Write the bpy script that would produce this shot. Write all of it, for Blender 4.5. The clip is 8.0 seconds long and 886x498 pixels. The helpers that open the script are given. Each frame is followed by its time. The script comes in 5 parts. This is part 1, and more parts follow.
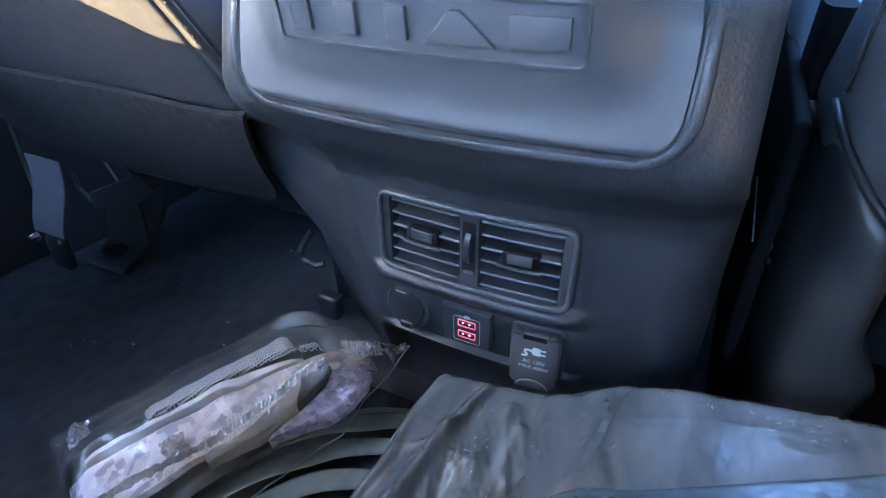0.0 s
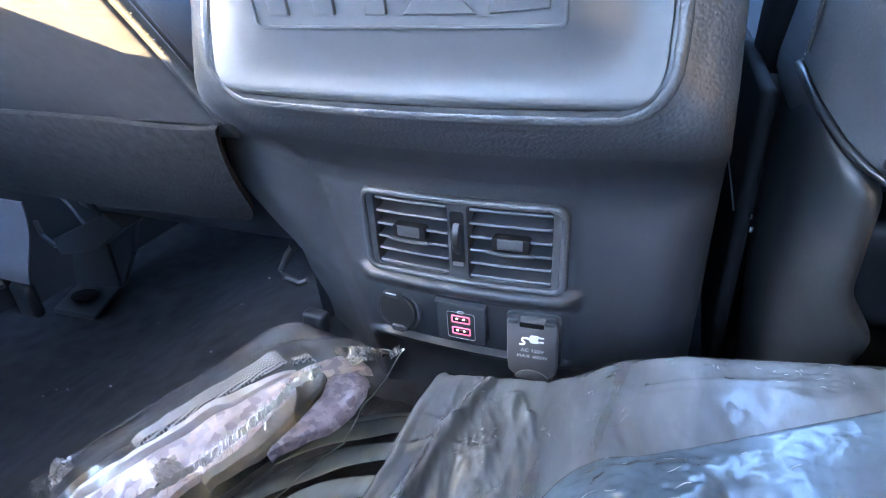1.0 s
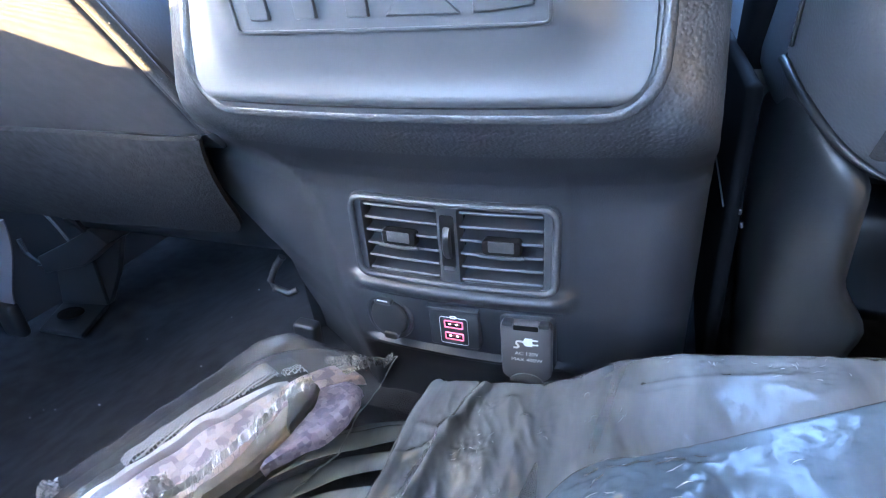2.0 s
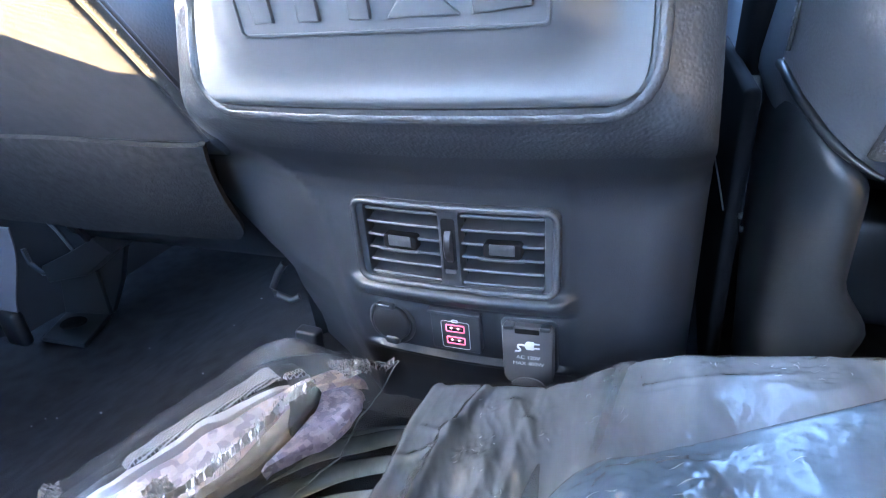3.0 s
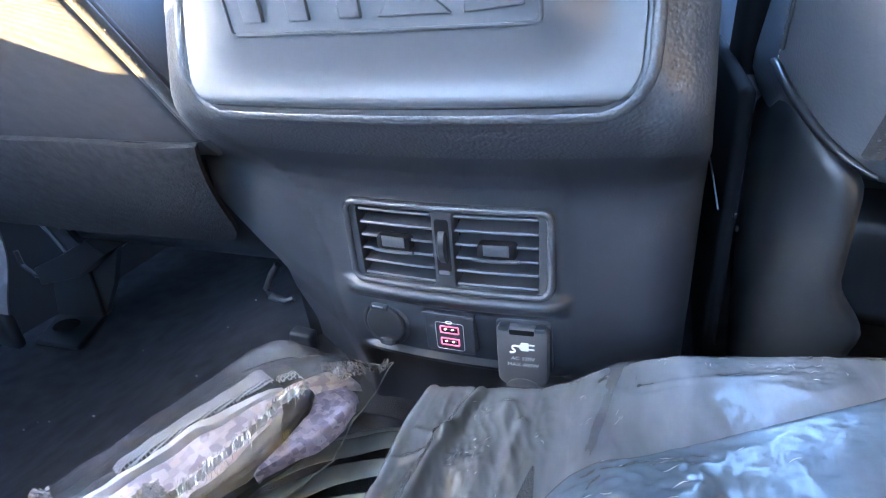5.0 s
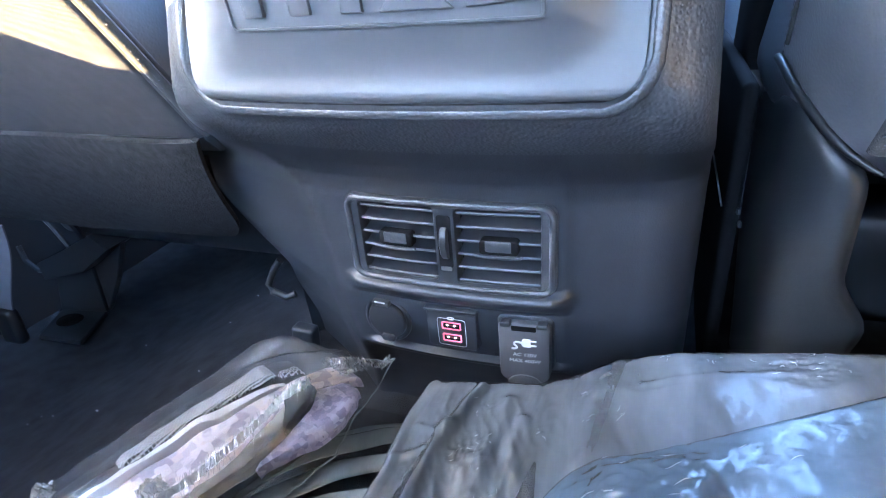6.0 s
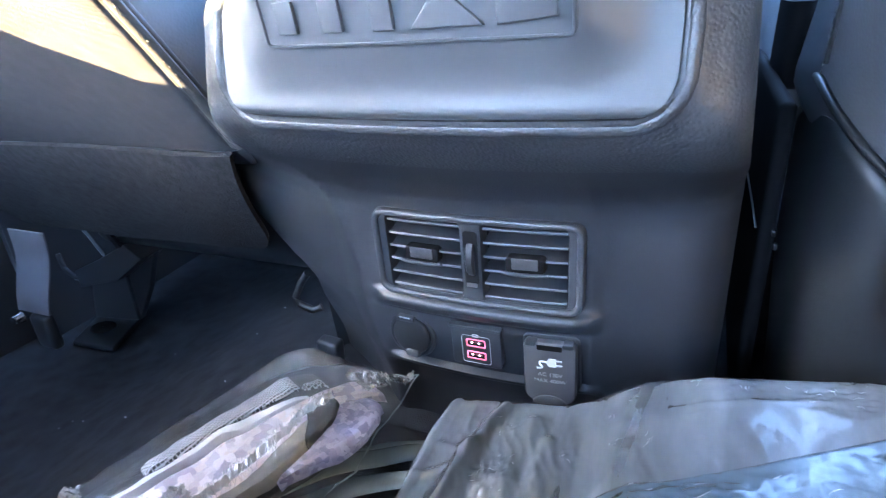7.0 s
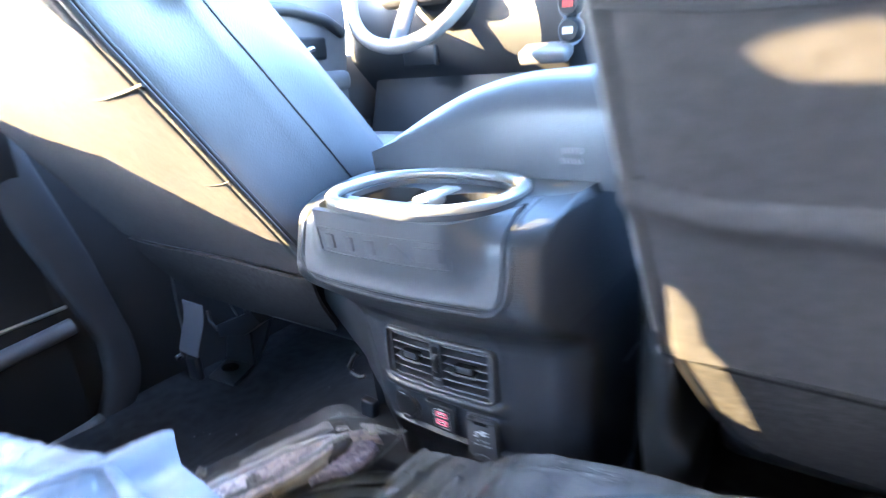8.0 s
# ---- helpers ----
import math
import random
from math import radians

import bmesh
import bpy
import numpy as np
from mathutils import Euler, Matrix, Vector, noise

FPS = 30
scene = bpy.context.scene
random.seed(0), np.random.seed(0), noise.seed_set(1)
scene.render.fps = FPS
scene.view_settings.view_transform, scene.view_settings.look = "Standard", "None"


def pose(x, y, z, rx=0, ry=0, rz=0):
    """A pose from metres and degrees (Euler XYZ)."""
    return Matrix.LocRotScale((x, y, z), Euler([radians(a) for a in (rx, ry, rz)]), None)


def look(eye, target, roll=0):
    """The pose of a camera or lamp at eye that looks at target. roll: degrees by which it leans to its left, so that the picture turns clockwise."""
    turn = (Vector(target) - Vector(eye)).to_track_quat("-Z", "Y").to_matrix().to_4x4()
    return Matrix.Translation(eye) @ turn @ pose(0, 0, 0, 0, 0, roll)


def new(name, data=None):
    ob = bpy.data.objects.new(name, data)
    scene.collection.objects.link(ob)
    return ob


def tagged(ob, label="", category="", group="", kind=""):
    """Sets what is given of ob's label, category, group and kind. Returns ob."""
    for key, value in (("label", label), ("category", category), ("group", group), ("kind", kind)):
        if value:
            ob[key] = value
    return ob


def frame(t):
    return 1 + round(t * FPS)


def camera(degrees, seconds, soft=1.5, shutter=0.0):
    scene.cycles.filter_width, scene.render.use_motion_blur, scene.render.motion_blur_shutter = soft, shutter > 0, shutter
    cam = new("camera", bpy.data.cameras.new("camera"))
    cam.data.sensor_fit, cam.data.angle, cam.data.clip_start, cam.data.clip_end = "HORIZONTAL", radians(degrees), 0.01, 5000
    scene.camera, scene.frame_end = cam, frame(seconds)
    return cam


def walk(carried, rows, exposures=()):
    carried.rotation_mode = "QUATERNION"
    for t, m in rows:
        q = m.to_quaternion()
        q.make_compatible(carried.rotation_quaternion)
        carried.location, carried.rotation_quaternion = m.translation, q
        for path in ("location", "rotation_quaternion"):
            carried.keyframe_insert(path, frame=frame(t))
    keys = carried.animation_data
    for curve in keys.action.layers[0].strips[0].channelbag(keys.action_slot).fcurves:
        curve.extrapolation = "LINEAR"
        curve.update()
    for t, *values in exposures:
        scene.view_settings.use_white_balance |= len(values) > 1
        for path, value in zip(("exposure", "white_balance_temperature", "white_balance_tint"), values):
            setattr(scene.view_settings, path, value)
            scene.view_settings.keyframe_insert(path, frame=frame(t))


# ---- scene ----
cam = camera(75.5, 8.0, soft=1.1, shutter=0.5)
PATH = [
    (0, (0.139, -0.33, 0.468), (-0.615, 1.204, -0.57), 0.2),
    (0.5, (0.13, -0.341, 0.441), (-0.591, 1.259, -0.518), -1.5),
    (1, (0.132, -0.344, 0.441), (-0.555, 1.282, -0.498), -3.1),
    (1.5, (0.132, -0.338, 0.441), (-0.535, 1.305, -0.485), -3.9),
    (2.8, (0.129, -0.348, 0.43), (-0.539, 1.312, -0.463), -4.6),
    (3, (0.133, -0.346, 0.432), (-0.539, 1.321, -0.444), -4.5),
    (3.5, (0.134, -0.346, 0.432), (-0.535, 1.333, -0.425), -4.4),
    (4, (0.134, -0.344, 0.432), (-0.531, 1.335, -0.426), -4.5),
    (4.5, (0.134, -0.343, 0.431), (-0.527, 1.335, -0.435), -4.5),
    (6, (0.134, -0.342, 0.431), (-0.534, 1.32, -0.459), -4.6),
    (6.5, (0.134, -0.341, 0.43), (-0.554, 1.32, -0.445), -4.7),
    (7, (0.134, -0.341, 0.43), (-0.626, 1.311, -0.4), -4.6),
    (7.4, (0.138, -0.341, 0.438), (-0.724, 1.293, -0.328), -4.6),
    (7.5, (0.139, -0.344, 0.441), (-0.739, 1.3, -0.283), -4.0),
    (7.6, (0.151, -0.33, 0.473), (-0.725, 1.311, -0.264), -4.6),
    (7.7, (0.196, -0.364, 0.51), (-0.763, 1.267, -0.14), -4.2),
    (7.8, (0.248, -0.403, 0.544), (-0.809, 1.173, -0.088), -4.7),
    (7.9, (0.298, -0.444, 0.569), (-0.786, 1.112, -0.067), -4.7),
    (8, (0.358, -0.467, 0.582), (-0.768, 1.066, -0.038), -4.1),
]

EXPOSURES = [(0.0, 5.7, 5050, 10), (0.5, 6.45, 5350, 10), (1.0, 6.6, 5400, 10), (7.4, 6.6, 5400, 10), (7.7, 6.8, 5450, 10), (7.9, 6.3, 5500, 10), (8.0, 6.05, 5500, 10)]
walk(cam, [(t, look(eye, target, roll)) for t, eye, target, roll in PATH], EXPOSURES)

# ---------------------------------------------------------------- light
SUN = Vector((1.0, 0.80, -0.45)).normalized()      # the way the sunlight travels
world = bpy.data.worlds.new("sky")
scene.world = world
world.use_nodes = True
wt = world.node_tree
sky = wt.nodes.new("ShaderNodeTexSky")
sky.sky_type = "NISHITA"
sky.sun_disc = False
sky.sun_elevation = math.asin(-SUN.z)
sky.sun_rotation = math.atan2(-SUN.x, -SUN.y)
wt.nodes["Background"].inputs["Strength"].default_value = 0.15
wt.links.new(sky.outputs[0], wt.nodes["Background"].inputs["Color"])
sun = bpy.data.lights.new("sun", "SUN")
sun.energy, sun.angle, sun.color = 2.1, radians(0.12), (1.0, 0.68, 0.29)
sun_ob = new("sun", sun)
sun_ob.matrix_world = SUN.to_track_quat("-Z", "Y").to_matrix().to_4x4()


# ---------------------------------------------------------------- materials
def material(name, color, rough=0.5, metal=0.0, grain=None, bump=0.2, dist=0.0004, vary=0.15, vary_scale=9.0, spec=0.5, kind="noise", sheen=0.0):
    """A principled surface with fine relief (grain: size in 1/m) and slow colour variation."""
    m = bpy.data.materials.new(name)
    m.use_nodes = True
    nt = m.node_tree
    b = nt.nodes["Principled BSDF"]
    b.inputs["Roughness"].default_value = rough
    b.inputs["Metallic"].default_value = metal
    b.inputs["Specular IOR Level"].default_value = spec
    b.inputs["Sheen Weight"].default_value = sheen
    tc = nt.nodes.new("ShaderNodeTexCoord")
    big = nt.nodes.new("ShaderNodeTexNoise")
    big.inputs["Scale"].default_value = vary_scale
    big.inputs["Detail"].default_value = 6
    nt.links.new(tc.outputs["Object"], big.inputs["Vector"])
    ramp = nt.nodes.new("ShaderNodeMapRange")
    ramp.inputs["From Min"].default_value, ramp.inputs["From Max"].default_value = 0.3, 0.7
    ramp.inputs["To Min"].default_value, ramp.inputs["To Max"].default_value = 1 - vary, 1 + vary
    nt.links.new(big.outputs["Fac"], ramp.inputs["Value"])
    mul = nt.nodes.new("ShaderNodeMix")
    mul.data_type, mul.blend_type = "RGBA", "MULTIPLY"
    mul.inputs["Factor"].default_value = 1.0
    mul.inputs["A"].default_value = (*color, 1)
    nt.links.new(ramp.outputs[0], mul.inputs["B"])
    nt.links.new(mul.outputs["Result"], b.inputs["Base Color"])
    rr = nt.nodes.new("ShaderNodeMapRange")
    rr.inputs["To Min"].default_value, rr.inputs["To Max"].default_value = rough * 0.85, min(1.0, rough * 1.15)
    nt.links.new(big.outputs["Fac"], rr.inputs["Value"])
    nt.links.new(rr.outputs[0], b.inputs["Roughness"])
    if grain:
        if kind == "cells":
            tex = nt.nodes.new("ShaderNodeTexVoronoi")
            tex.feature = "SMOOTH_F1"
            tex.inputs["Scale"].default_value = grain
            out = tex.outputs["Distance"]
        elif kind == "weave":
            wx, wy = nt.nodes.new("ShaderNodeTexWave"), nt.nodes.new("ShaderNodeTexWave")
            wx.bands_direction, wy.bands_direction = "X", "Z"
            for w in (wx, wy):
                w.inputs["Scale"].default_value = grain
                w.inputs["Distortion"].default_value = 0.6
                nt.links.new(tc.outputs["Object"], w.inputs["Vector"])
            tex = nt.nodes.new("ShaderNodeMath")
            tex.operation = "MULTIPLY"
            nt.links.new(wx.outputs["Fac"], tex.inputs[0])
            nt.links.new(wy.outputs["Fac"], tex.inputs[1])
            out = tex.outputs[0]
        else:
            tex = nt.nodes.new("ShaderNodeTexNoise")
            tex.inputs["Scale"].default_value = grain
            tex.inputs["Detail"].default_value = 3
            out = tex.outputs["Fac"]
        if kind != "weave":
            nt.links.new(tc.outputs["Object"], tex.inputs["Vector"])
        bp = nt.nodes.new("ShaderNodeBump")
        bp.inputs["Strength"].default_value, bp.inputs["Distance"].default_value = bump, dist
        nt.links.new(out, bp.inputs["Height"])
        nt.links.new(bp.outputs[0], b.inputs["Normal"])
    return m


def film(name, tint, milk, gloss_rough, haze, wrinkle=60.0, gloss=1.0, relief=0.003, stretch=(1.0, 1.0, 1.0), ior=1.5, layer=0.0):
    """Thin polythene: seen through, a little milky, with a glossy skin, fine creases and streaks."""
    m = bpy.data.materials.new(name)
    m.use_nodes = True
    nt = m.node_tree
    nt.nodes.remove(nt.nodes["Principled BSDF"])
    tc = nt.nodes.new("ShaderNodeTexCoord")
    mp = nt.nodes.new("ShaderNodeMapping")
    mp.inputs["Scale"].default_value = stretch
    mp.inputs["Rotation"].default_value = (0, 0, 0.5)
    nt.links.new(tc.outputs["Object"], mp.inputs["Vector"])
    heights = []
    for scale, kind, weight in ((wrinkle, "FBM", 0.5), (wrinkle * 3.2, "RIDGED_MULTIFRACTAL", 0.45)):
        no = nt.nodes.new("ShaderNodeTexNoise")
        no.noise_type = kind
        no.inputs["Scale"].default_value, no.inputs["Detail"].default_value = scale, 3
        nt.links.new(mp.outputs[0], no.inputs["Vector"])
        mu = nt.nodes.new("ShaderNodeMath")
        mu.operation = "MULTIPLY"
        mu.inputs[1].default_value = weight
        nt.links.new(no.outputs["Fac"], mu.inputs[0])
        heights.append(mu)
    where = nt.nodes.new("ShaderNodeTexNoise")
    where.inputs["Scale"].default_value, where.inputs["Detail"].default_value = wrinkle * 0.6, 2
    nt.links.new(tc.outputs["Object"], where.inputs["Vector"])
    sparse = nt.nodes.new("ShaderNodeMapRange")
    sparse.inputs["From Min"].default_value, sparse.inputs["From Max"].default_value = 0.52, 0.68
    sparse.inputs["To Min"].default_value, sparse.inputs["To Max"].default_value = 0.04, 1.0
    nt.links.new(where.outputs["Fac"], sparse.inputs["Value"])
    nt.links.new(sparse.outputs[0], heights[1].inputs[1])
    su = nt.nodes.new("ShaderNodeMath")
    nt.links.new(heights[0].outputs[0], su.inputs[0])
    nt.links.new(heights[1].outputs[0], su.inputs[1])
    bp = nt.nodes.new("ShaderNodeBump")
    bp.inputs["Strength"].default_value, bp.inputs["Distance"].default_value = 0.6, relief
    nt.links.new(su.outputs[0], bp.inputs["Height"])
    tr = nt.nodes.new("ShaderNodeBsdfTransparent")
    tr.inputs[0].default_value = (*tint, 1)
    df = nt.nodes.new("ShaderNodeBsdfDiffuse")
    df.inputs[0].default_value = (*milk, 1)
    nt.links.new(bp.outputs[0], df.inputs["Normal"])
    patch = nt.nodes.new("ShaderNodeTexNoise")
    patch.inputs["Scale"].default_value, patch.inputs["Detail"].default_value = 34, 5
    patch.inputs["Distortion"].default_value = 0.6
    streak = nt.nodes.new("ShaderNodeMapping")
    streak.inputs["Scale"].default_value, streak.inputs["Rotation"].default_value = (1.0, 0.28, 1.0), (0, 0, -0.25)
    nt.links.new(tc.outputs["Object"], streak.inputs["Vector"])
    nt.links.new(streak.outputs[0], patch.inputs["Vector"])
    mr = nt.nodes.new("ShaderNodeMapRange")
    mr.inputs["From Min"].default_value, mr.inputs["From Max"].default_value = 0.3, 0.7
    mr.inputs["To Min"].default_value, mr.inputs["To Max"].default_value = 0.72, 1.34
    nt.links.new(patch.outputs["Fac"], mr.inputs["Value"])
    layers = nt.nodes.new("ShaderNodeMix")
    layers.data_type, layers.blend_type = "RGBA", "MULTIPLY"
    layers.inputs["Factor"].default_value = 1.0
    layers.inputs["A"].default_value = (*milk, 1)
    nt.links.new(mr.outputs[0], layers.inputs["B"])
    nt.links.new(layers.outputs["Result"], df.inputs["Color"])
    mix = nt.nodes.new("ShaderNodeMixShader")
    veins = nt.nodes.new("ShaderNodeTexNoise")
    veins.inputs["Scale"].default_value, veins.inputs["Detail"].default_value = 40, 3
    veins.inputs["Distortion"].default_value = 1.1
    lean = nt.nodes.new("ShaderNodeMapping")
    lean.inputs["Scale"].default_value, lean.inputs["Rotation"].default_value = (1.0, 0.22, 0.7), (0, 0, 0.3)
    nt.links.new(tc.outputs["Object"], lean.inputs["Vector"])
    nt.links.new(lean.outputs[0], veins.inputs["Vector"])
    density = nt.nodes.new("ShaderNodeMapRange")
    density.inputs["From Min"].default_value, density.inputs["From Max"].default_value = 0.25, 0.75
    density.inputs["To Min"].default_value, density.inputs["To Max"].default_value = haze * (1 - layer), min(1.0, haze * (1 + layer))
    nt.links.new(veins.outputs["Fac"], density.inputs["Value"])
    nt.links.new(density.outputs[0], mix.inputs[0])
    nt.links.new(tr.outputs[0], mix.inputs[1])
    nt.links.new(df.outputs[0], mix.inputs[2])
    gl = nt.nodes.new("ShaderNodeBsdfGlossy")
    gl.inputs["Roughness"].default_value = gloss_rough
    nt.links.new(bp.outputs[0], gl.inputs["Normal"])
    fr = nt.nodes.new("ShaderNodeFresnel")
    fr.inputs["IOR"].default_value = ior
    nt.links.new(bp.outputs[0], fr.inputs["Normal"])
    weak = nt.nodes.new("ShaderNodeMath")
    weak.operation, weak.use_clamp = "MULTIPLY", True
    weak.inputs[1].default_value = gloss
    nt.links.new(fr.outputs[0], weak.inputs[0])
    mix2 = nt.nodes.new("ShaderNodeMixShader")
    nt.links.new(weak.outputs[0], mix2.inputs[0])
    nt.links.new(mix.outputs[0], mix2.inputs[1])
    nt.links.new(gl.outputs[0], mix2.inputs[2])
    nt.links.new(mix2.outputs[0], nt.nodes["Material Output"].inputs["Surface"])
    return m


def camo(name, colors, scale):
    m = material(name, (0.3, 0.3, 0.3), 0.8, grain=900, bump=0.3)
    nt = m.node_tree
    b = nt.nodes["Principled BSDF"]
    tc = nt.nodes["Texture Coordinate"]
    vo = nt.nodes.new("ShaderNodeTexVoronoi")
    vo.distance = "CHEBYCHEV"
    vo.inputs["Scale"].default_value = scale
    nt.links.new(tc.outputs["Object"], vo.inputs["Vector"])
    ra = nt.nodes.new("ShaderNodeValToRGB")
    ra.color_ramp.interpolation = "CONSTANT"
    while len(ra.color_ramp.elements) < len(colors):
        ra.color_ramp.elements.new(0.5)
    for i, (e, c) in enumerate(zip(ra.color_ramp.elements, colors)):
        e.position, e.color = i / len(colors), (*c, 1)
    sep = nt.nodes.new("ShaderNodeSeparateColor")
    nt.links.new(vo.outputs["Color"], sep.inputs[0])
    nt.links.new(sep.outputs[0], ra.inputs[0])
    nt.links.new(ra.outputs[0], b.inputs["Base Color"])
    return m


def glow(name, color, strength):
    m = bpy.data.materials.new(name)
    m.use_nodes = True
    b = m.node_tree.nodes["Principled BSDF"]
    b.inputs["Base Color"].default_value = (*color, 1)
    b.inputs["Emission Color"].default_value = (*color, 1)
    b.inputs["Emission Strength"].default_value = strength
    return m


M_BODY = material("console_plastic", (0.025, 0.028, 0.034), 0.42, grain=900, bump=0.25, dist=0.0003, kind="cells")
M_WRAP = material("grained_wrap", (0.043, 0.046, 0.052), 0.41, grain=580, bump=0.52, dist=0.0006, kind="cells")
M_PANEL = material("satin_panel", (0.080, 0.085, 0.094), 0.40, grain=1500, bump=0.12, dist=0.0002)
M_BLACK = material("black_plastic", (0.014, 0.015, 0.017), 0.40, grain=1200, bump=0.15, dist=0.0002)
M_SHIELD = material("shield_plastic", (0.012, 0.014, 0.016), 0.45, grain=800, bump=0.15, dist=0.0003, kind="cells", spec=0.5)
# Near-black: shade of gaps, holes and ducts put into the colour; also black trim.
M_DEEP = material("shade_black", (0.006, 0.006, 0.007), 0.8, spec=0.1)
M_VENT = material("vent_plastic", (0.029, 0.031, 0.036), 0.41, grain=1300, bump=0.2, dist=0.0002)
M_CHROME = material("bright_metal", (0.72, 0.72, 0.74), 0.16, metal=1.0, vary=0.05)
M_RIM = material("satin_rim", (0.44, 0.435, 0.41), 0.40, metal=0.6, vary=0.05)
M_SATIN = material("satin_metal", (0.55, 0.56, 0.58), 0.30, metal=1.0, vary=0.05)
M_FLAP = material("flap_plastic", (0.068, 0.070, 0.077), 0.45, grain=1500, bump=0.2, dist=0.0002)
M_PRINT = material("white_print", (0.56, 0.58, 0.61), 0.6, vary=0.05)
M_PINK = glow("pink_port_light", (1.0, 0.16, 0.25), 0.007)
M_TONGUE = material("dark_red_plastic", (0.10, 0.012, 0.016), 0.4)
M_PIN = glow("port_pin_light", (1.0, 0.75, 0.75), 0.03)
M_LEATHER = material("seat_leather", (0.106, 0.110, 0.120), 0.34, grain=500, bump=0.35, dist=0.0005, kind="cells")
M_FABRIC = material("seat_back_fabric", (0.064, 0.062, 0.064), 0.75, grain=420, bump=0.45, dist=0.0006, vary=0.18, vary_scale=90, kind="weave", sheen=0.0, spec=0.25)
M_SKIRT = material("seat_skirt_fabric", (0.030, 0.029, 0.030), 0.9, grain=420, bump=0.9, dist=0.0012, spec=0.15, vary=0.38, vary_scale=130)
M_STITCH = material("stitch_thread", (0.45, 0.45, 0.47), 0.7, grain=2500, bump=0.5)
M_PIPE = material("seat_piping", (0.025, 0.025, 0.027), 0.55, grain=900, bump=0.5, dist=0.0006)
M_ZIP = material("zip_tape", (0.056, 0.054, 0.052), 0.7, grain=900, bump=0.6, dist=0.0006, kind="cells", vary=0.25, vary_scale=120)
M_CARPET = material("carpet", (0.042, 0.044, 0.050), 0.95, grain=900, bump=0.9, dist=0.003, vary=0.3, vary_scale=40, spec=0.2)
M_STEEL = material("painted_steel", (0.030, 0.032, 0.036), 0.38, grain=400, bump=0.1)
M_WEB = material("belt_webbing", (0.10, 0.10, 0.115), 0.65, grain=300, bump=0.5, dist=0.0006, kind="weave")
M_TRIM = material("cab_trim", (0.035, 0.036, 0.040), 0.55, grain=700, bump=0.3, dist=0.0004, kind="cells")
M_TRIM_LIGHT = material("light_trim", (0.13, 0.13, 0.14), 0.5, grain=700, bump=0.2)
M_PILLAR = material("pillar_trim", (0.055, 0.057, 0.064), 0.55, grain=700, bump=0.3, dist=0.0004, kind="cells")
M_HEAD = material("headliner", (0.42, 0.42, 0.42), 0.9, grain=500, bump=0.4)
M_DASH = material("dash_plastic", (0.040, 0.041, 0.045), 0.55, grain=600, bump=0.4, dist=0.0005, kind="cells")
M_WHEEL = material("wheel_leather", (0.22, 0.21, 0.20), 0.45, grain=500, bump=0.4, kind="cells")
M_PAPER = material("pale_paper", (0.62, 0.62, 0.64), 0.7, grain=300, bump=0.1)
M_RED = material("red_paint", (0.55, 0.06, 0.05), 0.4)
M_GROUND = material("asphalt", (0.075, 0.075, 0.075), 0.9, grain=60, bump=0.5, dist=0.01, vary=0.25, vary_scale=3)
M_FILM = film("grey_polythene", (0.62, 0.66, 0.70), (0.116, 0.132, 0.154), 0.21, 0.80, 52, 0.8, 0.0034, (1.0, 0.55, 1.0), layer=0.25)
# Same sheet with bluer milk: the sky's reflection is put into the colour.
M_FOLD = film("sky_tinted_polythene", (0.60, 0.64, 0.68), (0.088, 0.120, 0.158), 0.20, 0.92, 58, 1.25, 0.0044, (0.6, 1.0, 1.0), layer=0.1)
M_PLEAT = film("pleated_polythene", (0.72, 0.75, 0.76), (0.20, 0.23, 0.24), 0.16, 0.85, 60, 0.9, 0.0006, (1.0, 1.0, 1.0))
# Paler and glossier than the sheet: glints put into the colour.
M_GLINT = film("glint_polythene", (0.85, 0.87, 0.9), (0.40, 0.45, 0.52), 0.10, 0.75, 90, 3.0, 0.0006)
M_UNDER = film("thin_polythene", (0.86, 0.88, 0.90), (0.30, 0.33, 0.36), 0.14, 0.12, 90, 1.2, 0.0010)
M_BAG = film("clear_polythene", (0.97, 0.98, 0.99), (0.6, 0.62, 0.66), 0.05, 0.080, 70, 1.1, 0.0026, ior=1.28, layer=0.8)
# Whitish milk and raised gloss put the crinkles' glitter into the material.
M_CRINKLE = film("crinkle_glitter_film", (0.90, 0.91, 0.93), (0.80, 0.82, 0.87), 0.07, 0.40, 120, 4.2, 0.0010)
M_KHAKI = material("khaki_cloth", (0.21, 0.195, 0.175), 0.8, grain=900, bump=0.4, vary=0.35, vary_scale=60)
M_CAMO = camo("digital_camouflage", [(0.56, 0.51, 0.57), (0.46, 0.42, 0.49), (0.62, 0.57, 0.64), (0.33, 0.30, 0.37), (0.58, 0.50, 0.51)], 170)
M_CAMO2 = camo("violet_camouflage", [(0.33, 0.32, 0.46), (0.27, 0.26, 0.39), (0.40, 0.39, 0.54), (0.20, 0.19, 0.30)], 260)
M_NET = material("grey_netting", (0.28, 0.29, 0.32), 0.6, vary=0.1)


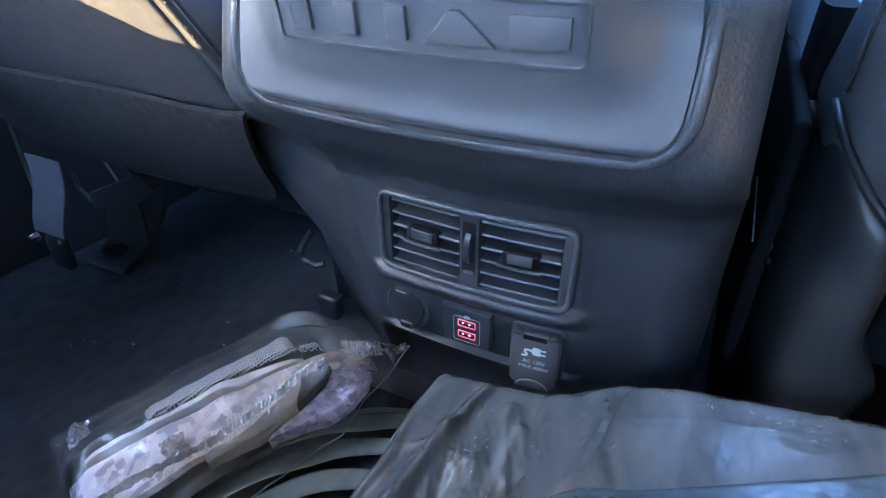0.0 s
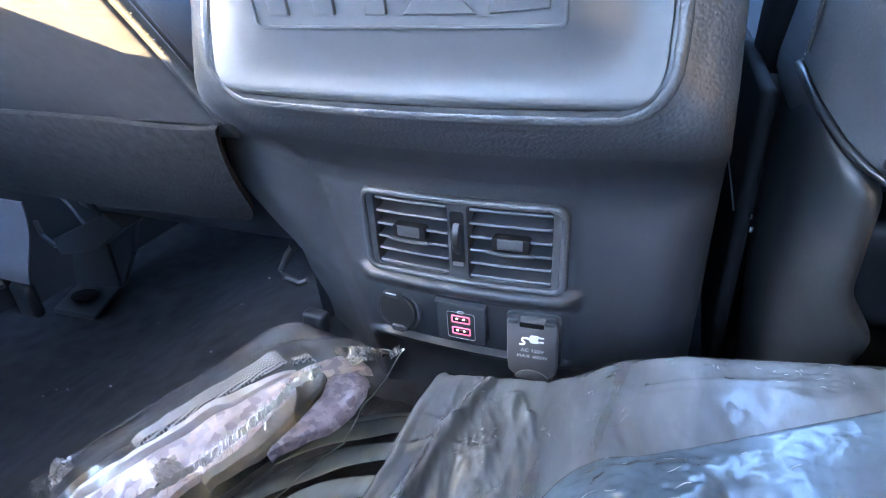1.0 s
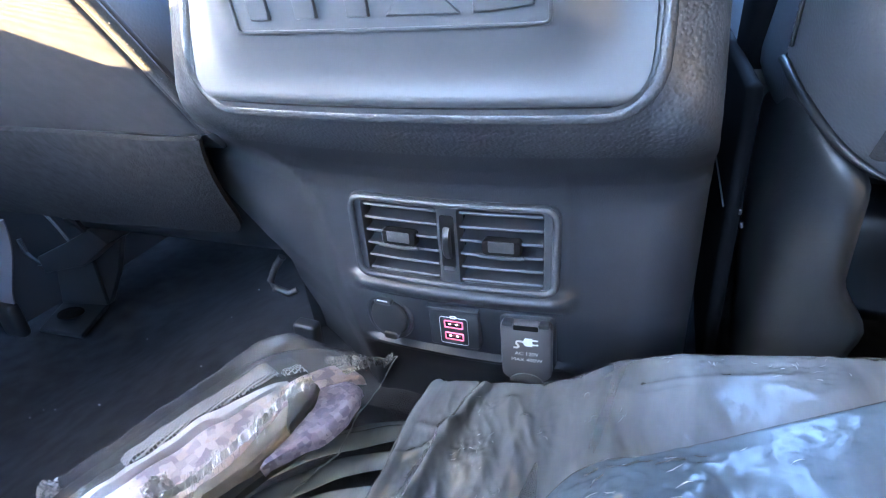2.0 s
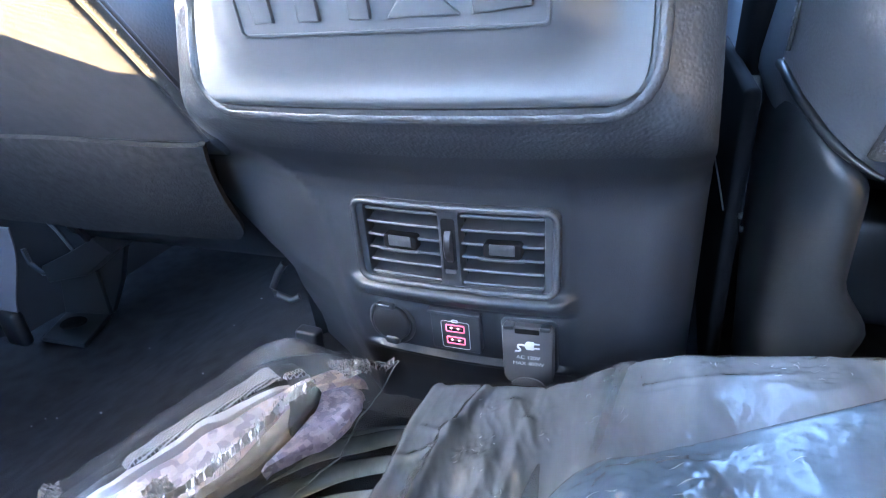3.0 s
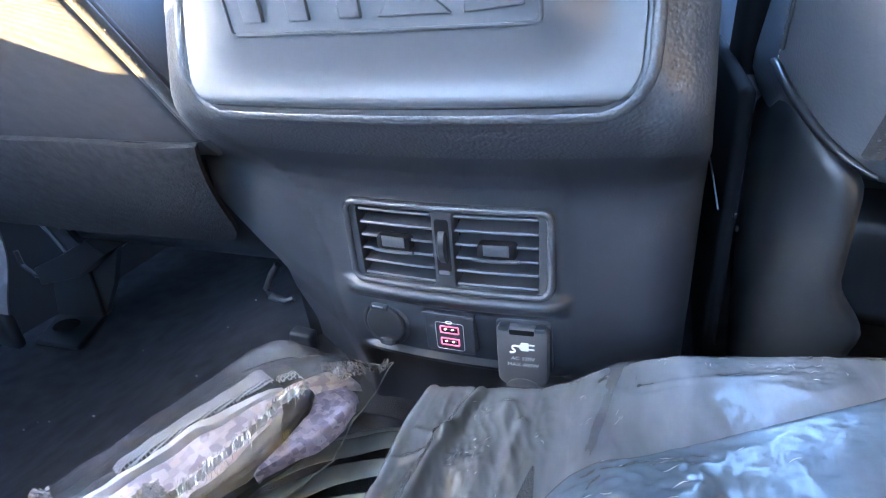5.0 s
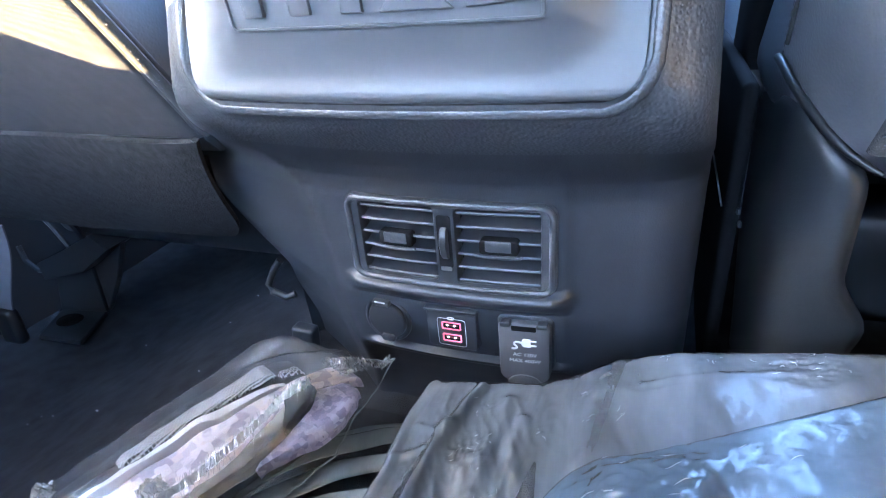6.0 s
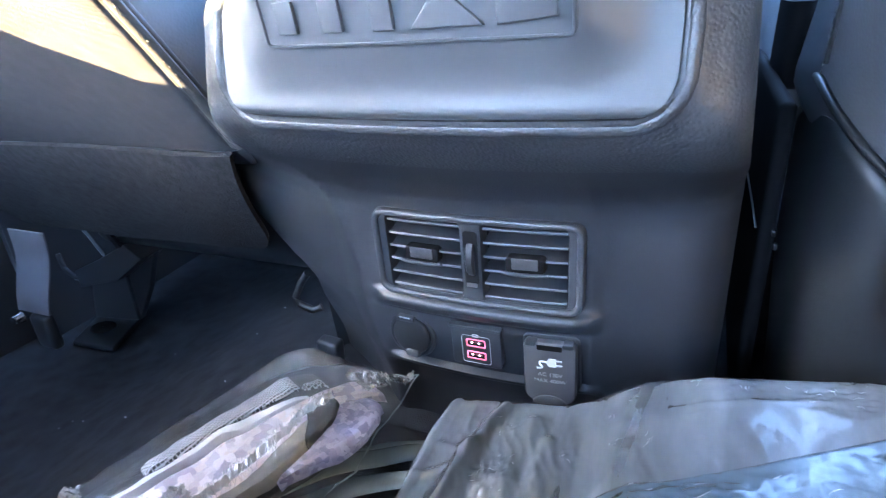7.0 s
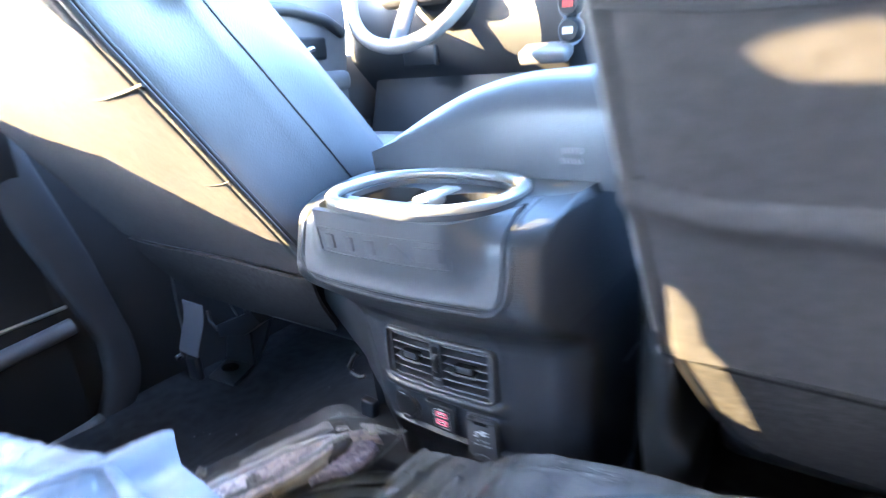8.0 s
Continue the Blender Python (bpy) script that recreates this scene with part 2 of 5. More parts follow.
def net_pattern(m):
    nt = m.node_tree
    br = nt.nodes.new("ShaderNodeTexBrick")
    br.inputs["Scale"].default_value = 1.0
    br.inputs["Brick Width"].default_value, br.inputs["Row Height"].default_value = 0.0029, 0.00195
    br.inputs["Mortar Size"].default_value, br.inputs["Mortar Smooth"].default_value = 0.00036, 0.2
    br.inputs["Color1"].default_value = (0.03, 0.03, 0.035, 1)
    br.inputs["Color2"].default_value = (0.05, 0.05, 0.055, 1)
    br.inputs["Mortar"].default_value = (0.62, 0.63, 0.67, 1)
    nt.links.new(nt.nodes["Texture Coordinate"].outputs["Object"], br.inputs["Vector"])
    nt.links.new(br.outputs["Color"], nt.nodes["Principled BSDF"].inputs["Base Color"])


net_pattern(M_NET)


# ---------------------------------------------------------------- shape helpers
def smooth01(a, b, v):
    t = max(0.0, min(1.0, (v - a) / (b - a)))
    return t * t * (3 - 2 * t)


def lerp_table(table, v):
    if v <= table[0][0]:
        return table[0][1]
    for (a, p), (b, q) in zip(table, table[1:]):
        if v <= b:
            return p + (q - p) * (v - a) / (b - a)
    return table[-1][1]


def part(name, bm, mat, parent=None, label="", smooth=True, sharp=50):
    me = bpy.data.meshes.new(name)
    bmesh.ops.recalc_face_normals(bm, faces=bm.faces)
    if smooth:
        for f in bm.faces:
            f.smooth = True
        for e in bm.edges:
            if len(e.link_faces) == 2 and e.calc_face_angle(0) > radians(sharp):
                e.smooth = False
    bm.to_mesh(me)
    bm.free()
    me.materials.append(mat)
    ob = new(name, me)
    if parent is not None:
        ob.parent = parent
    if label:
        ob["label"] = label
    return ob


def thing(name, at, label, category, group="", kind=""):
    ob = new(name)
    ob.empty_display_size = 0.05
    tagged(ob, label, category, group, kind)
    return ob


def rbox(center, size, r=0.004, seg=2, m=None):
    bm = bmesh.new()
    bmesh.ops.create_cube(bm, size=1.0)
    bmesh.ops.scale(bm, vec=size, verts=bm.verts)
    if r > 0:
        bmesh.ops.bevel(bm, geom=list(bm.edges), offset=r, segments=seg, profile=0.5, affect="EDGES")
    if m is not None:
        bm.transform(m)
    bmesh.ops.translate(bm, vec=center, verts=bm.verts)
    return bm


def join(*bms):
    out = bmesh.new()
    for b in bms:
        me = bpy.data.meshes.new("tmp")
        b.to_mesh(me)
        b.free()
        out.from_mesh(me)
        bpy.data.meshes.remove(me)
    return out


def grid(fn, us, vs, thick=0.0, closed_u=False):
    """A sheet through fn(u, v)."""
    bm = bmesh.new()
    rows = [[bm.verts.new(fn(u, v)) for u in us] for v in vs]
    n = len(us)
    for a, b in zip(rows, rows[1:]):
        for i in range(n if closed_u else n - 1):
            j = (i + 1) % n
            bm.faces.new((a[i], a[j], b[j], b[i]))
    if thick:
        bmesh.ops.recalc_face_normals(bm, faces=bm.faces)
        bmesh.ops.solidify(bm, geom=list(bm.faces), thickness=thick)
    return bm


def slab(fn, us, vs, back):
    """A sheet through fn(u, v) with a second skin moved by back, closed at its edges."""
    bm = bmesh.new()
    f = [[bm.verts.new(fn(u, v)) for u in us] for v in vs]
    g = [[bm.verts.new(a.co + Vector(back)) for a in row] for row in f]
    for rows in (f, g):
        for a, b in zip(rows, rows[1:]):
            for i in range(len(us) - 1):
                bm.faces.new((a[i], a[i + 1], b[i + 1], b[i]))
    for a, b in ((f[0], g[0]), (f[-1], g[-1]), ([r[0] for r in f], [r[0] for r in g]), ([r[-1] for r in f], [r[-1] for r in g])):
        for i in range(len(a) - 1):
            bm.faces.new((a[i], a[i + 1], b[i + 1], b[i]))
    return bm


def loft(rings, caps=True):
    bm = bmesh.new()
    rows = [[bm.verts.new(p) for p in ring] for ring in rings]
    n = len(rows[0])
    for a, b in zip(rows, rows[1:]):
        for i in range(n):
            j = (i + 1) % n
            bm.faces.new((a[i], a[j], b[j], b[i]))
    if caps:
        bm.faces.new(rows[0])
        bm.faces.new(list(reversed(rows[-1])))
    return bm


def span(a, b, n):
    return [a + (b - a) * i / (n - 1) for i in range(n)]


def rrect(cx, cy, w, h, r, seg=6, sub=6):
    """A rounded rectangle, its straight sides cut into sub pieces."""
    pts = []
    for k, (sx, sy) in enumerate(((1, 1), (-1, 1), (-1, -1), (1, -1))):
        ox, oy = cx + sx * (w / 2 - r), cy + sy * (h / 2 - r)
        arc = [(ox + r * math.cos(radians(90 * k + 90 * i / seg)), oy + r * math.sin(radians(90 * k + 90 * i / seg))) for i in range(seg + 1)]
        if pts:
            a, b = pts[-1], arc[0]
            pts += [(a[0] + (b[0] - a[0]) * i / sub, a[1] + (b[1] - a[1]) * i / sub) for i in range(1, sub)]
        pts += arc
    a, b = pts[-1], pts[0]
    pts += [(a[0] + (b[0] - a[0]) * i / sub, a[1] + (b[1] - a[1]) * i / sub) for i in range(1, sub)]
    return pts


def plate(outlines, put, d0, d1, bevel=0.0):
    """A plate from a 2D outline with holes, from depth d0 to d1; put(x, z, d) gives the place."""
    bm = bmesh.new()
    edges, loops = [], []
    for o in outlines:
        vs = [bm.verts.new((p[0], 0, p[1])) for p in o]
        loops.append(vs)
        edges += [bm.edges.new((vs[i], vs[(i + 1) % len(vs)])) for i in range(len(vs))]
    bmesh.ops.triangle_fill(bm, edges=edges, use_beauty=True)
    top = list(bm.faces)
    ext = bmesh.ops.extrude_face_region(bm, geom=top)
    moved = {v for v in ext["geom"] if isinstance(v, bmesh.types.BMVert)}
    for v in bm.verts:
        v.co = put(v.co.x, v.co.z, d1 if v in moved else d0)
    bmesh.ops.recalc_face_normals(bm, faces=bm.faces)
    if bevel:
        rim = [e for e in bm.edges if len(e.link_faces) == 2 and e.calc_face_angle(0) > radians(50)]
        bmesh.ops.bevel(bm, geom=rim, offset=bevel, segments=2, profile=0.5, affect="EDGES")
    return bm


def tube(points, r, n=8, closed=False, flat=1.0, up=Vector((0, 0, 1))):
    """A round (or flattened) bar along points."""
    pts = [Vector(p) for p in points]
    rings = []
    for i, p in enumerate(pts):
        a = pts[i - 1] if (i or closed) else pts[i]
        b = pts[(i + 1) % len(pts)] if (i + 1 < len(pts) or closed) else pts[i]
        t = (b - a).normalized()
        s = t.cross(up)
        s = s.normalized() if s.length > 1e-4 else Vector((1, 0, 0))
        w = s.cross(t).normalized()
        rr = r(i / (len(pts) - 1)) if callable(r) else r
        rings.append([p + s * (rr * math.cos(2 * math.pi * k / n)) + w * (rr * flat * math.sin(2 * math.pi * k / n)) for k in range(n)])
    if closed:
        rings.append(rings[0])
        bm = loft(rings, caps=False)
        bmesh.ops.remove_doubles(bm, verts=bm.verts, dist=1e-6)
        return bm
    return loft(rings)


def lathe(profile, center, n=28, axis="z", squash=(1, 1)):
    rings = []
    for r, h in profile:
        ring = []
        for k in range(n):
            a = 2 * math.pi * k / n
            c, s = r * math.cos(a) * squash[0], r * math.sin(a) * squash[1]
            ring.append(Vector(center) + (Vector((c, s, h)) if axis == "z" else Vector((c, h, s))))
        rings.append(ring)
    return loft(rings, caps=False)


def wob(p, scale, amount, seed=0.0):
    return amount * noise.noise(Vector(p) * scale + Vector((seed, seed * 1.7, seed * 0.3)))


# ---------------------------------------------------------------- cab shell
def box_piece(lo, hi, r=0.01):
    c = [(a + b) / 2 for a, b in zip(lo, hi)]
    return rbox(c, [b - a for a, b in zip(lo, hi)], r)


SILL, ROOF = 0.65, 1.16


def side_wall(name, sx, label):
    x0, x1 = sorted((sx * 0.82, sx * 0.90))
    sill = SILL if sx < 0 else 0.72
    pieces = [
        box_piece((x0, -1.40, -0.12), (x1, 1.45, 0.62)),
        box_piece((x0, -1.40, ROOF - 0.01), (x1, 0.75, ROOF + 0.06)),
        box_piece((x0, -1.40, 0.61), (x1, -1.20, ROOF - 0.05)),
    ]
    inside = x1 if sx < 0 else x0

    def sheet(y, z, d):
        return Vector((inside + sx * d, y, z))
    if sx < 0:
        # Outline and three holes are added, cut to throw sun patches on seats and rim.
        edge = [(-0.10, 0.624), (-0.27, 0.624), (-0.33, 0.632), (-0.422, 0.667), (-0.445, 0.658), (-0.470, 0.648), (-0.507, 0.649), (-0.535, 0.662), (-0.60, 0.722), (-0.685, 0.787), (-0.692, 1.155), (-1.21, 1.155), (-1.21, 0.60), (-0.10, 0.60)]
        slot = [(-0.920, 0.900), (-0.925, 0.902), (-0.919, 0.886), (-0.894, 0.847), (-0.884, 0.807), (-0.862, 0.754), (-0.847, 0.750), (-0.834, 0.752), (-0.836, 0.762), (-0.859, 0.820)]
        sun_hole = [(-1.080, 1.088), (-1.090, 1.097), (-1.103, 1.106), (-1.115, 1.114), (-1.132, 1.124), (-1.180, 1.147), (-1.170, 1.128), (-1.118, 1.100), (-1.109, 1.096), (-1.085, 1.083), (-1.081, 1.083)]
        gleam = [(-0.725, 0.812), (-0.790, 0.842), (-0.812, 0.872), (-0.800, 0.886), (-0.785, 0.866), (-0.725, 0.832)]
        # Pillar sheet leans forward at the top to keep sun off the dash.
        pillar = [(-0.15, 0.60), (-0.17, 0.65), (-0.30, 0.74), (-0.42, 0.84), (-0.53, 0.92), (-0.60, 1.12), (0.30, 1.12), (0.06, 0.60)]
    else:
        slot = None
        # Rear part is closed, out of view, to cut light from the right.
        edge = [(-1.21, 1.0995), (-0.30, 1.0995), (-0.22, 0.72), (1.45, 0.72), (1.45, 0.60), (-1.21, 0.60)]
        pillar = [(-0.17, 0.60), (-0.20, 1.12), (0.02, 1.12), (0.06, 0.60)]
    pieces += [plate([edge, slot, sun_hole, gleam] if slot else [edge], sheet, 0.0, 0.003), plate([pillar], sheet, -0.014, -0.002), plate([[(-0.71 if sx < 0 else -1.40, 1.10), (0.75, 1.10), (0.75, ROOF + 0.01), (-0.71 if sx < 0 else -1.40, ROOF + 0.01)]], sheet, 0.0, 0.012)]
    tagged(part(name, join(*pieces), M_TRIM), label, "wall", kind="structure")


side_wall("wall_left", -1, "dark grey trimmed cab side, openings cut to shape the light")
side_wall("wall_right", 1, "dark grey trimmed cab side, openings cut to shape the light")
# Unseen wall; its opening is narrowed and raised to dim light from behind.
tagged(part("wall_rear", join(box_piece((-0.90, -1.48, -0.12), (0.90, -1.40, 0.82)), box_piece((-0.90, -1.48, 0.80), (-0.70, -1.40, 1.15)), box_piece((0.42, -1.48, 0.80), (0.90, -1.40, 1.15)), box_piece((-0.90, -1.48, 1.10), (0.90, -1.40, ROOF + 0.06))), M_TRIM), "dark unseen rear cab wall, opening sized to set the light", "wall", kind="structure")
tagged(part("wall_front", box_piece((-0.90, 1.20, -0.12), (0.90, 1.28, 0.84)), M_TRIM), "dark front bulkhead below the windscreen", "wall", kind="structure")
tagged(part("ceiling", box_piece((-0.92, -1.48, ROOF + 0.03), (0.92, 0.36, ROOF + 0.09)), M_HEAD), "pale grey headliner", "ceiling", kind="structure")


tagged(part("wall_bench", join(box_piece((-0.80, -1.38, -0.10), (0.80, -0.72, 0.30), 0.04), box_piece((-0.80, -1.40, 0.28), (0.80, -1.18, 0.66), 0.05)), M_TRIM), "plain dark bench closing the cab behind", "bench", kind="structure")


def floor_z(x, y):
    hump = 0.125 * smooth01(0.62, 0.20, abs(x))
    return -0.045 + hump + wob((x, y, 0), 7, 0.006)


tagged(part("floor", slab(lambda u, v: Vector((u, v, floor_z(u, v))), span(-0.85, 0.85, 80), span(-1.42, 1.25, 90), (0, 0, -0.02)), M_CARPET), "black carpet over the cab floor and tunnel", "carpet", kind="structure")
tagged(part("ground", grid(lambda u, v: Vector((u, v, -0.75)), [-3000, -60, 60, 3000], [-3000, -60, 60, 3000]), M_GROUND), "grey asphalt outside the vehicle", "ground", kind="structure")


# ---------------------------------------------------------------- centre console
X0 = 0.004
PROFILE = [(-0.06, 0.035), (0.10, 0.030), (0.150, 0.012), (0.20, 0.002), (0.29, 0.0), (0.305, -0.007), (0.320, -0.021), (0.334, -0.039), (0.345, -0.0525), (0.353, -0.0610), (0.360, -0.0665), (0.367, -0.0695), (0.375, -0.0700), (0.43, -0.0565), (0.445, -0.051), (0.452, -0.042), (0.455, -0.032)]
LEDGE = [(0.06, 0.0), (0.10, 0.012), (0.142, 0.012), (0.1480, 0.004), (0.1515, -0.0025), (0.1550, -0.0025), (0.1580, 0.003), (0.206, 0.003), (0.2125, -0.005), (0.2185, -0.009), (0.2225, -0.008), (0.2260, 0.0)]
CREASE = [(0.15, 0.092), (0.179, 0.094), (0.237, 0.097), (0.275, 0.106), (0.305, 0.121), (0.335, 0.130), (0.360, 0.138)]
WIDTH = [(0.0, 0.167), (0.18, 0.164), (0.30, 0.164), (0.33, 0.161), (0.348, 0.1575), (0.366, 0.1555), (0.40, 0.1535), (0.445, 0.151), (0.455, 0.146)]

LEFT = [(0.0, 0.196), (0.17, 0.208), (0.22, 0.236), (0.26, 0.258), (0.288, 0.258), (0.305, 0.248), (0.320, 0.226), (0.333, 0.200), (0.346, 0.180), (0.358, 0.170), (0.370, 0.167), (0.40, 0.166), (0.445, 0.160), (0.455, 0.150)]


def half_width(x, z):
    """Half the width on that side: the left flank is wider."""
    return lerp_table(LEFT if x < X0 else WIDTH, z)


# beside the cup holder the rear edge of the deck is rolled off
TOP_ROLL = [(0.425, 0.0), (0.432, 0.002), (0.440, 0.010), (0.447, 0.026), (0.452, 0.042), (0.455, 0.058)]


def panel_gap(x, z):
    """How far (x, z) lies outside the rear panel's rounded outline."""
    ax, az = abs(x - X0) - 0.1025, 0.3905 - z
    return math.hypot(max(ax, 0.0), max(az, 0.0)) + min(max(ax, az), 0.0) - 0.020


def rear(x, z, ledge=True):
    """The y of the console's rear skin."""
    q = abs(x - X0)
    w, c = half_width(x, z), lerp_table(CREASE, z) if x < X0 else 0.080
    y = lerp_table(PROFILE, z) - 0.012 * max(0.0, 1 - (q / 0.125) ** 2)
    y += lerp_table(TOP_ROLL, z) * smooth01(0.085, 0.118, q)
    if ledge:
        y += lerp_table(LEDGE, z) * (1 - smooth01(0.070, 0.092, q))
    high = smooth01(0.30, 0.35, z)
    if z > 0.34:
        y -= 0.0034 * smooth01(0.016, 0.002, panel_gap(x, z)) * smooth01(0.340, 0.356, z) + 0.0060 * smooth01(0.030, 0.004, panel_gap(x, z)) * smooth01(-0.002, 0.0015, panel_gap(x, z)) * smooth01(0.372, 0.395, z) * (1 if x < X0 else 0.4)
    if q <= c and x < X0:
        y += 0.003 * smooth01(c - 0.034, c - 0.001, q) * smooth01(0.215, 0.285, z) * (1 - smooth01(0.305, 0.330, z))
    if q > c and x < X0:
        t = min(1.0, (q - c) / (w - c))
        slope = (0.074 - 0.012 * smooth01(0.18, 0.26, z)) * t
        roll = 0.055 * (1 - math.sqrt(max(0.0, 1 - t * t)))
        y += slope * (1 - high) + roll * high
    elif q > c:
        # the right side stays nearly flat and turns in a rounded corner
        r = 0.040 - 0.014 * high
        y += 0.010 * ((q - c) / (w - c)) * (1 - high) + 0.002 * smooth01(c, c + 0.006, q) * (1 - high)
        if q > w - r:
            t = min(1.0, (q - w + r) / r)
            y += r * (1 - math.sqrt(max(0.0, 1 - t * t)))
    return y


def console_body():
    zs = span(-0.06, 0.135, 14) + span(0.139, 0.160, 13) + span(0.166, 0.200, 7) + span(0.203, 0.225, 14) + span(0.229, 0.29, 13) + span(0.294, 0.34, 14) + span(0.342, 0.378, 19) + span(0.382, 0.44, 16) + span(0.443, 0.455, 7)
    us = [math.sin(math.pi / 2 * t) for t in span(-1, 1, 121)]
    us = [0.75 * a + 0.25 * b for a, b in zip(us, span(-1, 1, 121))]
    bm = bmesh.new()
    rows = []
    for z in zs:
        w, wl = lerp_table(WIDTH, z), half_width(X0 - 1, z)
        ring = [Vector((X0 - min(wl, 0.165), y, z)) for y in (0.80, 0.45, 0.22, 0.15)] + [Vector((X0 - wl, 0.09, z))]
        for u in us:
            x = X0 + (wl if u < 0 else w) * u
            ring.append(Vector((x, rear(x, z), z)))
        ring += [Vector((X0 + w, y, z)) for y in (0.09, 0.13, 0.22, 0.45, 0.80)]
        rows.append([bm.verts.new(p) for p in ring])
    for a, b in zip(rows, rows[1:]):
        for i in range(len(a) - 1):
            c = (a[i].co + b[i + 1].co) / 2
            if abs(c.x - X0) < 0.069 and 0.228 < c.z < 0.290 and c.y < 0.05:
                continue
            bm.faces.new((a[i], a[i + 1], b[i + 1], b[i]))
    return bm, [v.co.copy() for v in rows[-1]]


console = thing("center_console", (0, 0, 0), "dark grey plastic centre console between the front seats", "console")
body_bm, deck_edge = console_body()
upper_bm = body_bm.copy()
bmesh.ops.delete(upper_bm, geom=[f for f in upper_bm.faces if f.calc_center_median().z < 0.337], context="FACES")
bmesh.ops.delete(body_bm, geom=[f for f in body_bm.faces if f.calc_center_median().z >= 0.337], context="FACES")
part("body", body_bm, M_BODY, console, "dark plastic body", sharp=50)
part("upper_shell", upper_bm, M_WRAP, console, "soft grained upper shell", sharp=50)

RIM = dict(cx=X0 + 0.004, cy=-0.010, a=0.097, b=0.084)


def oval(cx, cy, a, b, n=64, power=2.5):
    out = []
    for k in range(n):
        t = 2 * math.pi * k / n
        c, s = math.cos(t), math.sin(t)
        out.append((cx + a * math.copysign(abs(c) ** (2 / power), c), cy + b * math.copysign(abs(s) ** (2 / power), s)))
    return out


def flat_deck(x, y, d):
    return Vector((x, y, 0.455 + d))


edge2d = [(p.x, p.y) for p in deck_edge]
part("deck", plate([edge2d, oval(RIM["cx"], RIM["cy"] + 0.004, RIM["a"] - 0.012, RIM["b"] - 0.012)], flat_deck, -0.006, 0.0), M_PANEL, console, "satin grey top deck", sharp=30)

holder = part("cup_holder", plate([oval(RIM["cx"], RIM["cy"], RIM["a"] - 0.008, RIM["b"] - 0.008), oval(X0 - 0.050, -0.010, 0.043, 0.043, 36, 2), oval(X0 + 0.050, -0.010, 0.043, 0.043, 36, 2)], lambda x, y, d: Vector((x, y, 0.449 + d)), -0.004, 0.0), M_BLACK, console, "double cup holder insert of black plastic", sharp=30)
for sx in (-1, 1):
    part("cup_well", lathe([(0.043, 0.449), (0.041, 0.43), (0.038, 0.385), (0.034, 0.382), (0.0005, 0.382)], (X0 + sx * 0.050, -0.010, 0), 36), M_BLACK, holder)
part("divider", rbox((X0, 0.012, 0.446), (0.024, 0.062, 0.014), 0.005, 3), M_RIM, holder, "pale satin divider")
part("rim", tube([Vector((x, y, 0.459)) for x, y in oval(RIM["cx"], RIM["cy"], RIM["a"], RIM["b"], 72)], 0.0068, 10, closed=True, flat=0.9), M_RIM, console, "satin silver oval rim")
part("rim_skirt", loft([[Vector((x, y, z)) for x, y in oval(RIM["cx"], RIM["cy"], RIM["a"] + g, RIM["b"] + g, 72)] for z, g in ((0.425, -0.010), (0.440, 0.000), (0.452, 0.006), (0.457, 0.006))], caps=False), M_PANEL, console, "satin grey collar")


# rear panel with its raised plate
def panel_y(x, z):
    q = abs(x - X0)
    bow = 0.012 * max(0.0, 1 - (q / 0.135) ** 2)
    y = -0.0745 - bow + 0.017 * max(0.0, z - 0.3745) / 0.08
    y += lerp_table(TOP_ROLL, z) * smooth01(0.085, 0.118, q)
    tower = smooth01(0.380, 0.412, z) * (1 - smooth01(0.074, 0.112, q))
    front = -0.0790 - bow - 0.006 * smooth01(0.40, 0.455, z)
    y = y * (1 - tower) + front * tower
    low = max(0.0, min(1.0, (0.3775 - z) / 0.0065))
    return y - 0.0012 + 0.0050 * (1 - math.sqrt(max(0.0, 1 - low * low)))


def panel_edge(t):
    """The panel's lower outline, from its upper left, round the bottom, to its upper right."""
    left = [(-0.114, 0.452), (-0.1185, 0.440), (-0.1215, 0.425), (-0.1225, 0.408), (-0.1225, 0.395)]
    arc = [(-0.1025 - 0.020 * math.cos(radians(a)), 0.3905 - 0.020 * math.sin(radians(a))) for a in (10, 25, 40, 55, 70, 82)]
    half = left + arc
    pts = half + [(x, 0.3705) for x in span(-0.09, 0.09, 13)] + [(-x, z) for x, z in reversed(half)]
    return [(X0 + x * t, z) for x, z in pts]


def panel_half(z):
    side = [p for p in panel_edge(1.0) if p[0] < X0]
    w = 0.098
    for (xa, za), (xb, zb) in zip(side, side[1:]):
        if (za - z) * (zb - z) <= 0 and abs(za - zb) > 1e-6:
            w = X0 - (xa + (xb - xa) * (z - za) / (zb - za))
    return w


def panel_mesh():
    def at(u, z):
        x = X0 + panel_half(max(z, 0.3712)) * u
        return Vector((x, panel_y(x, z), z))
    return slab(at, span(-1, 1, 81), span(0.3710, 0.3790, 14) + span(0.381, 0.452, 32), (0, 0.010, 0))


panel = part("rear_panel", panel_mesh(), M_PANEL, console, "satin grey rear panel with an embossed plate", sharp=50)


def round_panel(grow, sink):
    """A line round the panel, grow metres outside its edge and sink metres under the skin."""
    pts = panel_edge(1.0)
    out = []
    for k, (x, z) in enumerate(pts):
        (xa, za), (xb, zb) = pts[max(0, k - 1)], pts[min(len(pts) - 1, k + 1)]
        n = Vector((-(za - zb), 0, xa - xb)).normalized() * grow
        x, z = x + n.x, z + n.z
        out.append(Vector((x, rear(x, z, False) + sink, z)))
    return out


